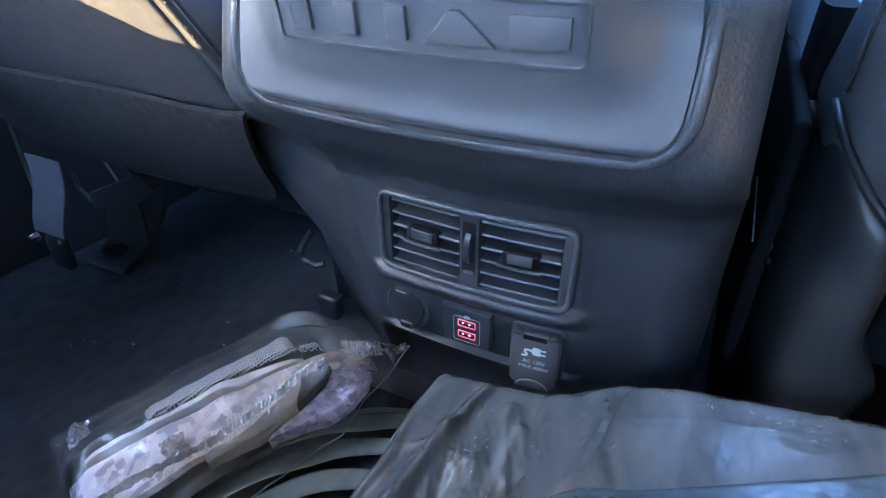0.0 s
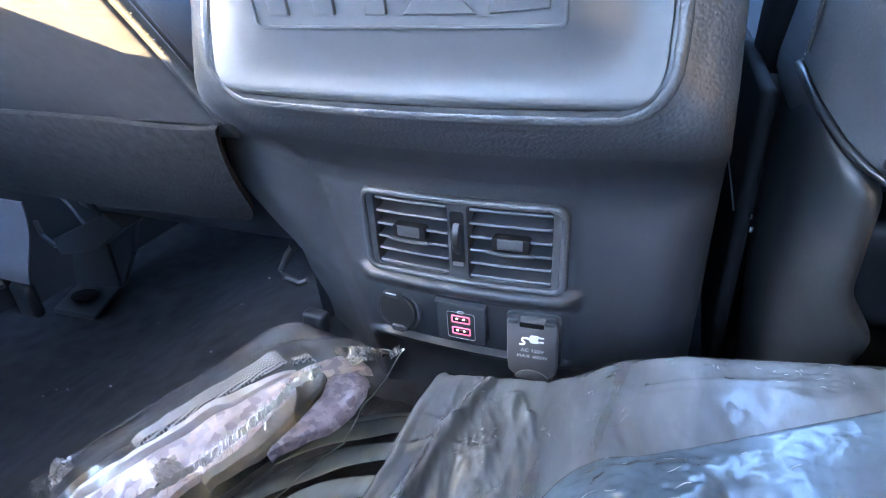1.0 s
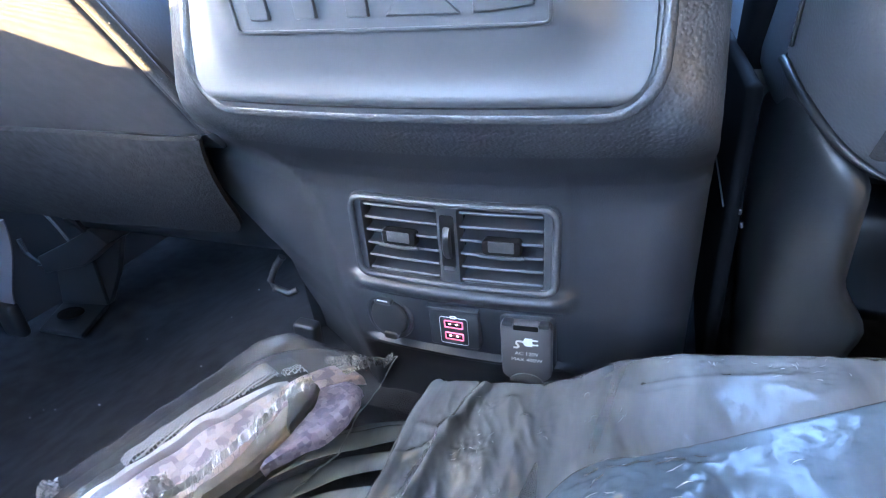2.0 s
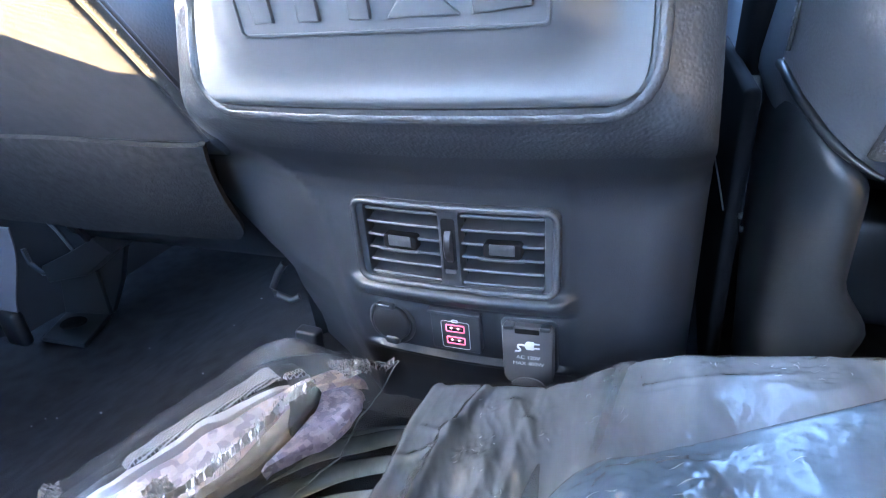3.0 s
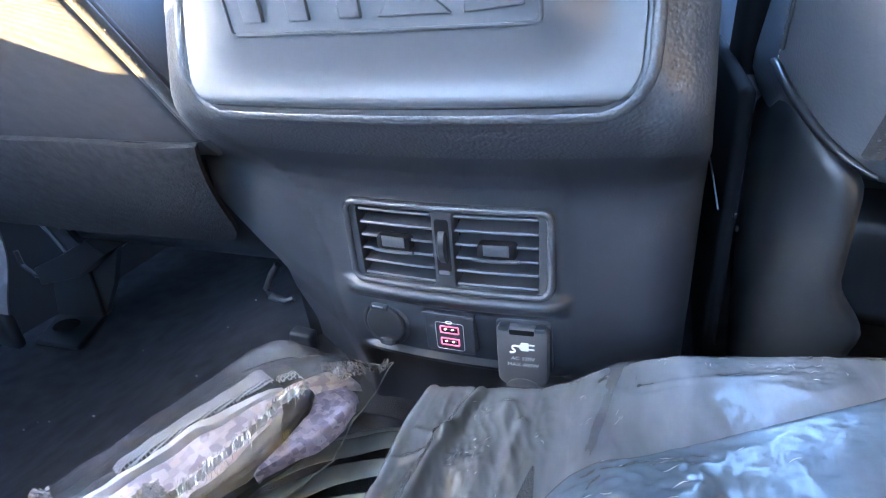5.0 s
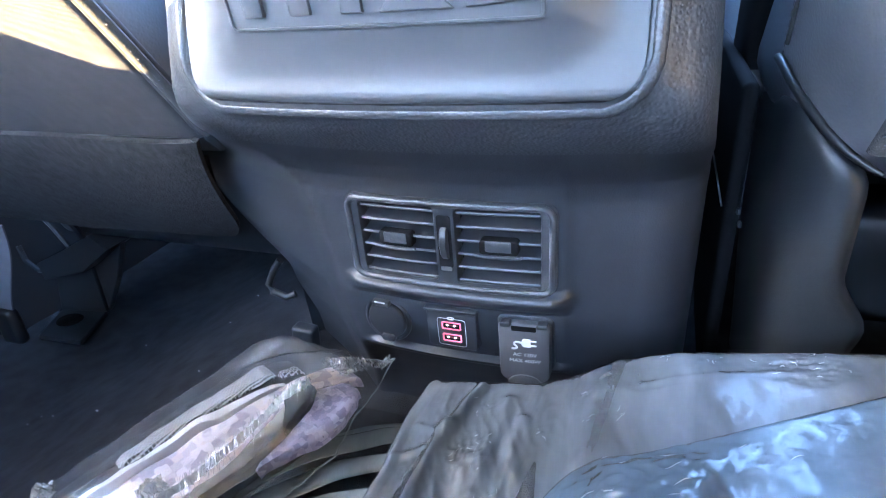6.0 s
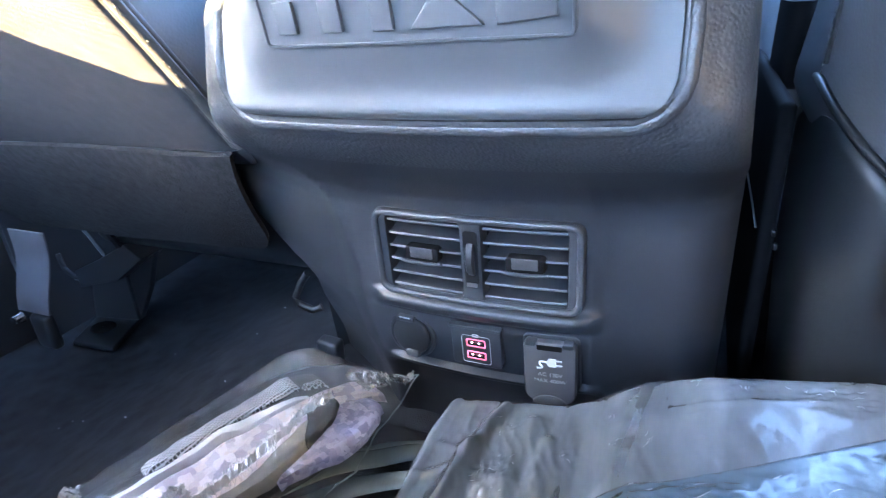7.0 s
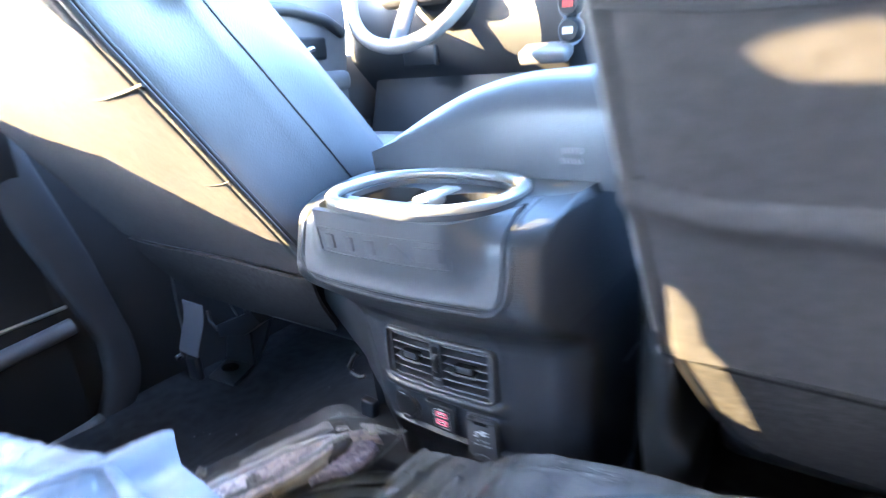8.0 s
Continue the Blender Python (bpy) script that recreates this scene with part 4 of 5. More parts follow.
    m = side * -1
    def L(x, y, z):
        return Vector((x * m, y, z))
    foot = quad(L(-0.678, 0.201, -0.032), L(-0.643, 0.121, -0.032), L(-0.728, 0.117, -0.032), L(-0.762, 0.188, -0.032), 0.007)

    def upright(outline, y0, y1):
        return plate([outline], lambda x, z, d: L(x, d, z), y0, y1, 0.0015)
    strut = upright([(-0.755, -0.030), (-0.732, 0.044), (-0.645, 0.068), (-0.650, -0.018)], 0.181, 0.188)
    web = upright([(-0.652, -0.020), (-0.606, 0.045), (-0.574, 0.107), (-0.648, 0.064)], 0.186, 0.196)
    arm = upright([(-0.735, 0.068), (-0.668, 0.096), (-0.600, 0.128), (-0.586, 0.118), (-0.572, 0.108), (-0.640, 0.064), (-0.732, 0.040)], 0.162, 0.205)
    leg = part("floor_bracket", strut, M_STEEL, seat, "bent black steel floor bracket", smooth=False)
    part("rod", tube([L(-0.705, 0.175, 0.150), L(-0.690, 0.178, 0.125), L(-0.672, 0.180, 0.090)], 0.004, 6), M_STEEL, leg)
    for piece, bm in (("foot_plate", foot), ("side_web", web), ("upper_arm", arm)):
        part(piece, bm, M_STEEL, leg, smooth=False)
    # Closed disc; the hole's darkness is only its colour.
    part("bolt_hole", lathe([(0.0175, 0.0), (0.0165, 0.0012), (0.0005, 0.0012)], L(-0.699, 0.153, -0.0225), 22, squash=(1.25, 1.0)), M_DEEP, leg)
    part("tube_end", tube([L(-0.790, 0.180, 0.084), L(-0.785, 0.178, 0.060), L(-0.760, 0.176, 0.046), L(-0.730, 0.180, 0.046)], 0.004, 6), M_STEEL, leg)
    part("rail", rbox(L(-0.66, 0.42, 0.125), (0.05, 0.40, 0.03), 0.004), M_STEEL, seat)
    part("wire", tube([(side * 0.575, 0.115, 0.20), (side * 0.585, 0.135, 0.165), (side * 0.600, 0.155, 0.130)], 0.005, 6), M_STEEL, seat)
    head = rbox((cx, back_y(0.95) + 0.02, 1.02), (0.25, 0.10, 0.16), 0.04, 4)
    part("headrest", head, M_LEATHER, seat)
    return seat


driver = front_seat(-1, 0.192, 0.708, 0.011, "dark leather front seat with a sunlit woven back cover")
passenger = front_seat(1, 0.205, 0.737, 0.045, "dark leather front seat with a shaded woven back cover")
for shape, rise, size in ((WELT, 0.0015, 0.0019), ([(0.25, 0.602), (0.28, 0.598), (0.31, 0.595), (0.40, 0.592), (0.70, 0.592)], 0.0, 0.0014)):
    part("pocket_seam", tube([(x, back_y(lerp_table(shape, x)) - 0.0042 + wob((x, 0, lerp_table(shape, x)), 9, 0.003, 1), lerp_table(shape, x) + rise) for x in span(0.253, 0.69, 60)], size, 8), M_PIPE, passenger, "dark seam of the map pocket")
# two loose cords on the driver's back cover
for pts, size in (([(-0.190, 0.581), (-0.224, 0.576), (-0.255, 0.572), (-0.285, 0.569), (-0.308, 0.568)], 0.0016), ([(-0.195, 0.4735), (-0.213, 0.469), (-0.238, 0.465), (-0.260, 0.463)], 0.0008)):
    part("cord", tube([(x, back_y(z) - 0.0048 + wob((x, 0, z), 9, 0.003, -1), z) for k, (x, z) in enumerate(pts)], lambda t: size * (1 - 0.8 * t), 8), M_PIPE, driver, "short dark elastic cord")
hem = [(0.2075, 0.124, 0.352), (0.2035, 0.105, 0.361), (0.2035, 0.085, 0.361), (0.2055, 0.070, 0.355), (0.2105, 0.056, 0.347), (0.2165, 0.045, 0.339), (0.2245, 0.034, 0.329), (0.2350, 0.024, 0.320), (0.2470, 0.016, 0.313), (0.2520, 0.014, 0.311)]
hem = [Vector(a).lerp(Vector(b), t / 4) for a, b in zip(hem, hem[1:]) for t in range(4)]
for _ in range(6):
    hem = [hem[0]] + [(a + 2 * b + c) / 4 for a, b, c in zip(hem, hem[1:], hem[2:])] + [hem[-1]]
part("side_hem", tube(hem, lambda t: 0.0030 * (1 - 0.6 * t ** 6) * min(1.0, 0.2 + 6 * t), 12), M_BLACK, passenger, "rolled leather hem above the side shield")
for k in range(22):
    z = 0.362 + 0.0062 * k
    y = back_y(z) + 0.108 + 0.45 * (z - 0.36)
    part("stitch", tube([(0.2043, y, z), (0.2043, y - 0.001, z + 0.0040)], 0.0004, 5), M_WEB, passenger)
cap_rings = []
for t in span(0, 1, 12):
    e = math.sqrt(max(0.0, 1 - (1 - min(1.0, t * 4)) ** 2))
    cap_rings.append([Vector((0.209 + 0.013 * math.copysign(abs(math.cos(a)) ** 0.6, math.cos(a)), 0.306 - 0.02 * t + 0.044 * (0.45 + 0.55 * e) * math.copysign(abs(math.sin(a)) ** 0.7, math.sin(a)), 0.298 + 0.10 * t)) for a in [2 * math.pi * k / 24 for k in range(24)]])
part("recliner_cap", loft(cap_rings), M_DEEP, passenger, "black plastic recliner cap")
# bright rod and catches beside the passenger recliner
part("rail_rod", tube([(0.1830, 0.215, 0.259), (0.1830, 0.155, 0.258), (0.1830, 0.095, 0.256)], 0.0007, 8), M_SATIN, passenger, "thin bright rod")
for y, z in ((0.120, 0.242), (0.104, 0.238)):
    part("catch", rbox((0.1985, y, z), (0.003, 0.004, 0.005), 0.001, 2), M_STEEL, passenger, "small dark metal catch")

# belt with anchor by the sill
belt = thing("seat_belt", (0, 0, 0), "grey seat belt end hanging to its floor anchor", "seat belt")
part("webbing", grid(lambda u, v: Vector((-0.548 - 0.082 * v + u * 0.031, 0.020 + 0.02 * v + 0.004 * math.sin(v * 5), 0.215 - 0.130 * v)), span(-1, 1, 5), span(0, 1, 12), 0.002), M_WEB, belt)
part("anchor", rbox((-0.632, 0.042, 0.052), (0.036, 0.016, 0.052), 0.007, 3), M_BLACK, belt, "black plastic anchor sleeve")
part("anchor_bolt", lathe([(0.0005, -0.012), (0.006, -0.012), (0.008, 0.0)], (-0.658, 0.034, 0.075), 12, axis="y"), M_CHROME, belt)


# ---------------------------------------------------------------- left door side
pillar = thing("door_pillar", (0, 0, 0), "dark grey moulded pillar trim curving to the sill", "pillar trim")
prings = []
for t in span(0, 1, 26):
    z = 0.62 - 0.72 * t
    yc = lerp_table([(-0.11, -0.105), (-0.08, -0.070), (-0.03, -0.030), (0.03, -0.012), (0.10, -0.013), (0.22, -0.045), (0.28, -0.060), (0.45, -0.115), (0.62, -0.170)], z)
    w = lerp_table([(-0.10, 0.035), (-0.03, 0.040), (0.10, 0.032), (0.28, 0.042), (0.62, 0.060)], z)
    prings.append([Vector((-0.828 + 0.035 * math.copysign(abs(math.cos(a)) ** 0.6, math.cos(a)), yc + w * math.copysign(abs(math.sin(a)) ** 0.6, math.sin(a)), z)) for a in [2 * math.pi * k / 28 for k in range(28)]])
part("cover", loft(prings), M_PILLAR, pillar)
door = thing("rear_door_panel", (0, 0, 0), "dark rear door panel with a pale grey pull strip", "door panel")
part("panel", grid(lambda u, v: Vector((-0.812 + 0.014 * math.sin(v * 9) + 0.01 * u, -0.10 - 0.55 * u, -0.08 + 0.66 * v)), span(0, 1, 24), span(0, 1, 24), 0.008), M_BLACK, door)
part("pull_strip", tube([(-0.795, -0.085 - 0.5 * t, 0.160 - 0.06 * t) for t in span(0, 1, 16)], 0.018, 10, flat=0.9), M_TRIM_LIGHT, door, "pale grey pull strip")
part("trim_line", tube([(-0.800, -0.085 - 0.5 * t, 0.198 - 0.03 * t) for t in span(0, 1, 16)], 0.004, 8), M_SATIN, door, "thin bright trim line")
part("sill_strip", tube([(-0.795, -0.080 - 0.30 * t, -0.043 - 0.03 * t) for t in span(0, 1, 12)], 0.012, 10, flat=0.8), M_TRIM_LIGHT, door, "pale lower strip")

fdoor = thing("front_door_panel", (0, 0, 0), "grey front door panel with a dark pull handle", "door panel")
part("panel", grid(lambda u, v: Vector((-0.800 - 0.008 * math.sin(v * 6), 0.12 + 0.60 * u, 0.44 + 0.35 * v)), span(0, 1, 20), span(0, 1, 20), 0.01), M_TRIM_LIGHT, fdoor)
part("lower_panel", grid(lambda u, v: Vector((-0.800 - 0.006 * math.sin(v * 6), 0.12 + 0.95 * u, -0.05 + 0.49 * v)), span(0, 1, 20), span(0, 1, 20), 0.01), M_TRIM, fdoor)
handle = [Vector((-0.778, y, lerp_table([(0.30, 0.715), (0.438, 0.727), (0.545, 0.724), (0.642, 0.704), (0.70, 0.672)], y))) for y in span(0.30, 0.70, 24)]
part("pull_handle", tube(handle, 0.015, 10), M_TRIM, fdoor, "dark curved pull handle")
part("recess", rbox((-0.790, 0.577, 0.637), (0.02, 0.135, 0.056), 0.008), M_BLACK, fdoor)
part("release_lever", tube([(-0.775, 0.530 + 0.06 * t, 0.624 + 0.012 * t) for t in span(0, 1, 6)], 0.006, 8), M_CHROME, fdoor, "chrome release lever")
part("armrest_pad", rbox((-0.780, 0.52, 0.555), (0.05, 0.36, 0.05), 0.018, 3), M_TRIM_LIGHT, fdoor)


# ---------------------------------------------------------------- dashboard and steering wheel
dash = thing("dashboard", (0, 0, 0), "dark grey dashboard across the front of the cab", "dashboard")
prof = [(0.78, 0.56), (0.74, 0.60), (0.73, 0.70), (0.75, 0.80), (0.82, 0.86), (1.19, 0.86), (1.19, 0.40), (0.95, 0.42), (0.86, 0.48)]
part("body", loft([[Vector((x, y, z)) for y, z in prof] for x in span(-0.79, 0.79, 8)]), M_DASH, dash)
part("knee_panel", rbox((-0.46, 0.80, 0.47), (0.62, 0.06, 0.30), 0.03, 4, m=pose(0, 0, 0, -18)), M_DASH, dash)
part("release_panel", rbox((-0.55, 0.735, 0.60), (0.10, 0.02, 0.05), 0.005), M_BLACK, dash)
part("lower_panel", rbox((-0.45, 0.90, 0.36), (0.62, 0.06, 0.30), 0.015, m=pose(0, 0, 0, -20)), M_BLACK, dash)
part("radio_housing", rbox((0.0, 0.745, 0.63), (0.30, 0.08, 0.34), 0.015), M_BLACK, dash)
part("radio_face", rbox((0.03, 0.700, 0.70), (0.22, 0.012, 0.12), 0.004), M_DEEP, dash)
for z, m in ((0.625, M_CHROME), (0.675, M_RED)):
    knob = part("knob", lathe([(0.0005, -0.030), (0.020, -0.030), (0.023, -0.024), (0.024, 0.0)], (-0.135, 0.705, z), 26, axis="y"), M_BLACK, dash, "round control knob")
    part("knob_ring", lathe([(0.024, -0.012), (0.029, -0.012), (0.030, 0.0)], (-0.135, 0.705, z), 26, axis="y"), M_CHROME, knob, "chrome ring")
    part("knob_mark", rbox((-0.135, 0.674, z), (0.022, 0.002, 0.012), 0.0), M_PRINT if m is M_CHROME else M_RED, knob)
# Paler than the dash: the sunlit patch is put into the tray's colour.
part("sun_tray", rbox((-0.19, 0.690, 0.585), (0.11, 0.05, 0.030), 0.008, m=pose(0, 0, 0, 25, 0, 0)), M_TRIM_LIGHT, dash, "tray edge coloured pale for the sun on it")

wheel_thing = thing("steering_wheel", (0, 0, 0), "grey leather steering wheel with a bright lower spoke", "steering wheel")
wm = Matrix.Translation((-0.50, 0.665, 0.785)) @ pose(0, 0, 0, 62, 0, 0)
ring_pts = [wm @ Vector((0.185 * math.cos(a), 0.185 * math.sin(a), 0)) for a in [2 * math.pi * k / 56 for k in range(56)]]
part("rim", tube(ring_pts, 0.0165, 12, closed=True), M_WHEEL, wheel_thing)
for ang in (180, 0, 270):
    a = radians(ang)
    part("spoke", tube([wm @ Vector((r * math.cos(a), r * math.sin(a), -0.02 + 0.02 * r / 0.18)) for r in span(0.04, 0.180, 6)], 0.024 if ang > 200 else 0.016, 10, flat=0.45), M_DASH if ang > 200 else M_WHEEL, wheel_thing)
hub = rbox((0, 0, 0), (0.19, 0.15, 0.05), 0.022, 4)
hub.transform(wm @ Matrix.Translation((0, 0, -0.02)))
part("hub", hub, M_DASH, wheel_thing)
shroud = loft([[wm @ Vector((0.05 + 0.075 * k * math.cos(a) * 1.0, -0.02 + 0.065 * k * math.sin(a), d)) for a in [2 * math.pi * i / 24 for i in range(24)]] for d, k in ((-0.05, 0.9), (-0.06, 1.0), (-0.16, 1.05), (-0.24, 1.1))])
part("column_shroud", shroud, M_BLACK, wheel_thing, "black column shroud")


# ---------------------------------------------------------------- polythene over the floor
def ridge(x, y, ax, ay, bx, by, r):
    px, py, dx, dy = x - ax, y - ay, bx - ax, by - ay
    t = max(0.0, min(1.0, (px * dx + py * dy) / (dx * dx + dy * dy)))
    d2 = (px - t * dx) ** 2 + (py - t * dy) ** 2
    return math.exp(-d2 / (2 * r * r))


# (ax, ay, bx, by, half width, height) of single folds in the film
FOLDS = [(0.037, -0.048, 0.026, -0.090, 0.0035, 0.0050), (0.026, -0.090, 0.012, -0.150, 0.0045, 0.0060), (0.060, -0.062, 0.052, -0.130, 0.004, 0.0030), (0.072, -0.080, 0.068, -0.140, 0.003, 0.0030),
         (0.140, -0.072, 0.215, -0.062, 0.0022, 0.0010), (0.118, -0.075, 0.136, -0.118, 0.003, -0.0030), (0.002, -0.085, 0.020, -0.092, 0.002, 0.0016), (-0.006, -0.110, 0.014, -0.104, 0.002, 0.0018)]
CREST = [(-0.06, 0.125), (-0.041, 0.137), (-0.015, 0.156), (0.012, 0.164), (0.041, 0.168), (0.072, 0.174), (0.093, 0.183), (0.108, 0.194), (0.124, 0.205), (0.155, 0.216), (0.198, 0.224), (0.253, 0.233), (0.50, 0.24)]
# (x, y, radius) of tight pinches that catch the light
PINCHES = [(0.118, -0.058, 0.004), (0.107, -0.066, 0.003), (0.176, -0.052, 0.005), (0.222, -0.052, 0.013), (0.206, -0.058, 0.008), (0.128, -0.090, 0.005), (0.112, -0.088, 0.003), (0.086, -0.090, 0.004), (0.045, -0.068, 0.006), (0.046, -0.102, 0.011), (0.040, -0.108, 0.008), (0.060, -0.130, 0.008), (0.150, -0.046, 0.003)]
FILM_LEFT = [(-0.56, -0.10), (-0.25, -0.045), (-0.148, -0.024), (-0.122, -0.018), (-0.076, -0.018), (-0.049, -0.015), (0.03, -0.012)]


def base_z(x, y):
    """The broad form of the heap: a rounded crest that falls away to the console and to the bench."""
    crest = lerp_table(CREST, x)
    return crest - 0.11 * smooth01(-0.047, 0.045, y) - 0.022 * smooth01(-0.055, -0.20, y) - 0.05 * smooth01(-0.40, -0.60, y)


def film_z(x, y):
    p = (x, y, 0)
    away = smooth01(-0.040, -0.085, y)
    h = base_z(x, y) + wob(p, 6, 0.007, 1) * away
    near_edge = x - lerp_table(FILM_LEFT, y)
    left = smooth01(0.135, 0.060, x) * smooth01(0.012, 0.034, near_edge)
    h -= 0.016 * smooth01(0.010, 0.0, near_edge) - 0.0025 * math.exp(-((near_edge - 0.012) / 0.004) ** 2)
    h += sum(k * ridge(x, y, ax, ay, bx, by, r) for ax, ay, bx, by, r, k in FOLDS if abs(x - (ax + bx) / 2) < 0.07 and abs(y - (ay + by) / 2) < 0.07)
    crease = 1 - 2 * abs(noise.noise(Vector((x * 62 + y * 15, y * 13 - x * 4, 2.0))))
    broad = 1 - 2 * abs(noise.noise(Vector((x * 20 + y * 6, y * 16 - x * 8, 6.0))))
    fine = 1 - 2 * abs(noise.noise(Vector((x * 150 + y * 40, y * 60 - x * 20, 3.0))))
    h += (0.0022 * crease * (0.10 + 0.90 * left) + 0.0006 * fine * (0.3 + 0.7 * left) + 0.0030 * broad) * (0.15 + 0.85 * away)
    for cx, cy, r in PINCHES:
        d2 = ((x - cx) ** 2 + (y - cy) ** 2) / (r * r)
        if d2 < 4:
            h += 0.0008 * math.exp(-d2) * (1 - 3 * abs(noise.noise(Vector((x * 260, y * 200, cx * 90)))))
    return max(h, floor_z(x, y) + 0.006)


def film_at(u, v):
    x0 = lerp_table(FILM_LEFT, v)
    x = x0 + (0.62 - x0) * (0.45 * u + 0.55 * u ** 3)
    return Vector((x, v, film_z(x, v)))


sheet = thing("polythene_sheet", (0, 0, 0), "crumpled grey translucent polythene sheet heaped over the floor", "plastic sheet")
part("film", grid(film_at, span(0, 1, 330), span(-0.56, -0.215, 40) + span(-0.21, 0.030, 190)), M_FILM, sheet, "grey translucent film")

part("film_hem", tube([film_at(0.012, v) + Vector((0, 0, 0.0005)) for v in span(-0.20, -0.03, 60)], 0.0011, 6), M_PLEAT, sheet, "pale doubled hem of the film")

FOLD_EDGE = [(0.040, -0.27), (0.066, -0.195), (0.080, -0.150), (0.090, -0.130), (0.098, -0.119), (0.108, -0.111), (0.120, -0.110), (0.141, -0.112), (0.156, -0.108), (0.175, -0.099), (0.205, -0.087), (0.235, -0.075), (0.270, -0.060), (0.33, -0.030), (0.62, 0.03)]


def fold_at(x, s):
    """s runs from the fold's edge towards the bench."""
    x += wob((x, s, 0), 30, 0.003, 8)
    y = sum(lerp_table(FOLD_EDGE, x + d) for d in (-0.010, -0.005, 0.0, 0.005, 0.010)) / 5 + wob((x, 0, 0), 22, 0.002, 3) - s
    crease = 1 - 2 * abs(noise.noise(Vector((x * 16 + y * 10, y * 30 - x * 20, 12.0))))
    fine = 1 - 2 * abs(noise.noise(Vector((x * 95 + y * 50, y * 130 - x * 40, 15.0))))
    lively = smooth01(0.21, 0.15, x)
    inside = smooth01(0.004, 0.03, s)
    h = base_z(x, y) - 0.004 + 0.015 * smooth01(0.0, 0.016, s) + 0.006 * smooth01(0.01, 0.07, s) - 0.03 * smooth01(0.10, 0.30, s)
    h += 0.015 * math.exp(-((x - 0.138) / 0.030) ** 2) * smooth01(0.0, 0.045, s)
    h += (wob((x, y, 0), 16, 0.003 + 0.005 * lively, 11) + 0.0034 * crease * (0.35 + 0.65 * lively) + 0.0013 * fine * (0.25 + 0.75 * lively)) * inside
    return Vector((x, y, h))


fold = part("fold", grid(fold_at, [0.055 + 0.565 * (0.45 * t + 0.55 * t * t) for t in span(0, 1, 300)], [0.30 * (0.4 * t + 0.6 * t * t) for t in span(0, 1, 130)]), M_FOLD, sheet, "glossy upper fold, bluish sky reflection painted in")


def creases():
    """Short sharp creases standing up from the film, paled to paint glints on it."""
    rnd, bms = random.Random(21), []
    spots = [(x + rnd.gauss(0, r * 0.6), y + rnd.gauss(0, r * 0.6), rnd.uniform(0.0015, 0.0045), rnd.uniform(-2.6, 0.4)) for x, y, r in PINCHES for _ in range(2 + int(r * 480))]
    for x, y, long, turn in spots:
        bend = rnd.uniform(-1.0, 1.0)
        line = []
        for t in span(-0.5, 0.5, 7):
            px, py = x + long * t * math.cos(turn + bend * t), y + long * t * math.sin(turn + bend * t)
            line.append(Vector((px, py, film_z(px, py) + 0.0002)))
        fat = rnd.uniform(0.00012, 0.00026)
        bms.append(tube(line, lambda t: fat * (0.15 + math.sin(math.pi * t)), 5))
    return join(*bms)


# Strands paler than the fold, standing in for its glints.
def fold_glint_lines():
    rnd, bms = random.Random(33), []
    for _ in range(16):
        x, s, long = rnd.triangular(0.100, 0.235, 0.13), rnd.uniform(0.008, 0.060), rnd.uniform(0.003, 0.007)
        slope, curl = rnd.gauss(-0.25, 0.35), rnd.uniform(-0.6, 0.6)
        line = [fold_at(x + long * t, s + long * (t * slope + curl * t * t)) + Vector((0, 0, 0.0002)) for t in span(-0.5, 0.5, 7)]
        fat = rnd.uniform(0.00010, 0.00024)
        bms.append(tube(line, lambda t: fat * (0.15 + math.sin(math.pi * t)), 5))
    return join(*bms)


tagged(part("fold_glints", fold_glint_lines(), M_GLINT, fold, "fine creases of the fold, paled as painted glints"), kind="stuff")
tagged(part("film_glints", creases(), M_GLINT, sheet, "fine creases of the film, paled as painted glints"), kind="stuff")

# long rolled pleats that run out from under the film
PLEATS = [[(0.004, -0.070), (-0.015, -0.075), (-0.032, -0.082), (-0.057, -0.095), (-0.075, -0.110), (-0.093, -0.131), (-0.122, -0.162), (-0.150, -0.200)],
          [(0.004, -0.092), (-0.026, -0.104), (-0.050, -0.118), (-0.070, -0.139), (-0.084, -0.156), (-0.105, -0.190)],
          [(0.000, -0.122), (-0.020, -0.130), (-0.040, -0.141), (-0.058, -0.160), (-0.075, -0.190)],
          [(0.004, -0.056), (-0.024, -0.063), (-0.047, -0.074), (-0.068, -0.088)]]
for k, line in enumerate(PLEATS):
    dense = []
    for (ax, ay), (bx, by) in zip(line, line[1:]):
        dense += [(ax + (bx - ax) * t / 6, ay + (by - ay) * t / 6) for t in range(6)]
    dense.append(line[-1])
    for _ in range(4):
        dense = [dense[0]] + [((a[0] + 2 * b[0] + c[0]) / 4, (a[1] + 2 * b[1] + c[1]) / 4) for a, b, c in zip(dense, dense[1:], dense[2:])] + [dense[-1]]
    wide = 0.0085 if k < 3 else 0.0055
    part("pleat", tube([Vector((x, y, (0.136 if k < 3 else 0.131) + wob((x, y, k), 25, 0.003, k))) for x, y in dense], lambda t: wide * (0.75 + 0.25 * math.sin(math.pi * t)), 14, flat=0.38), M_PLEAT, sheet, "smooth rolled pleat of the sheet")
part("under_film", grid(lambda u, v: Vector((u, v, max(floor_z(u, v) + 0.008, 0.126 + 0.003 * (1 - 2 * abs(noise.noise(Vector((u * 60, v * 60, 1.0))))) - 0.05 * smooth01(-0.05, -0.02, v) - 0.04 * smooth01(-0.06, -0.14, u + 0.5 * (v + 0.10))))), span(-0.16, 0.03, 80), span(-0.26, -0.03, 90)), M_UNDER, sheet, "thin under layer")


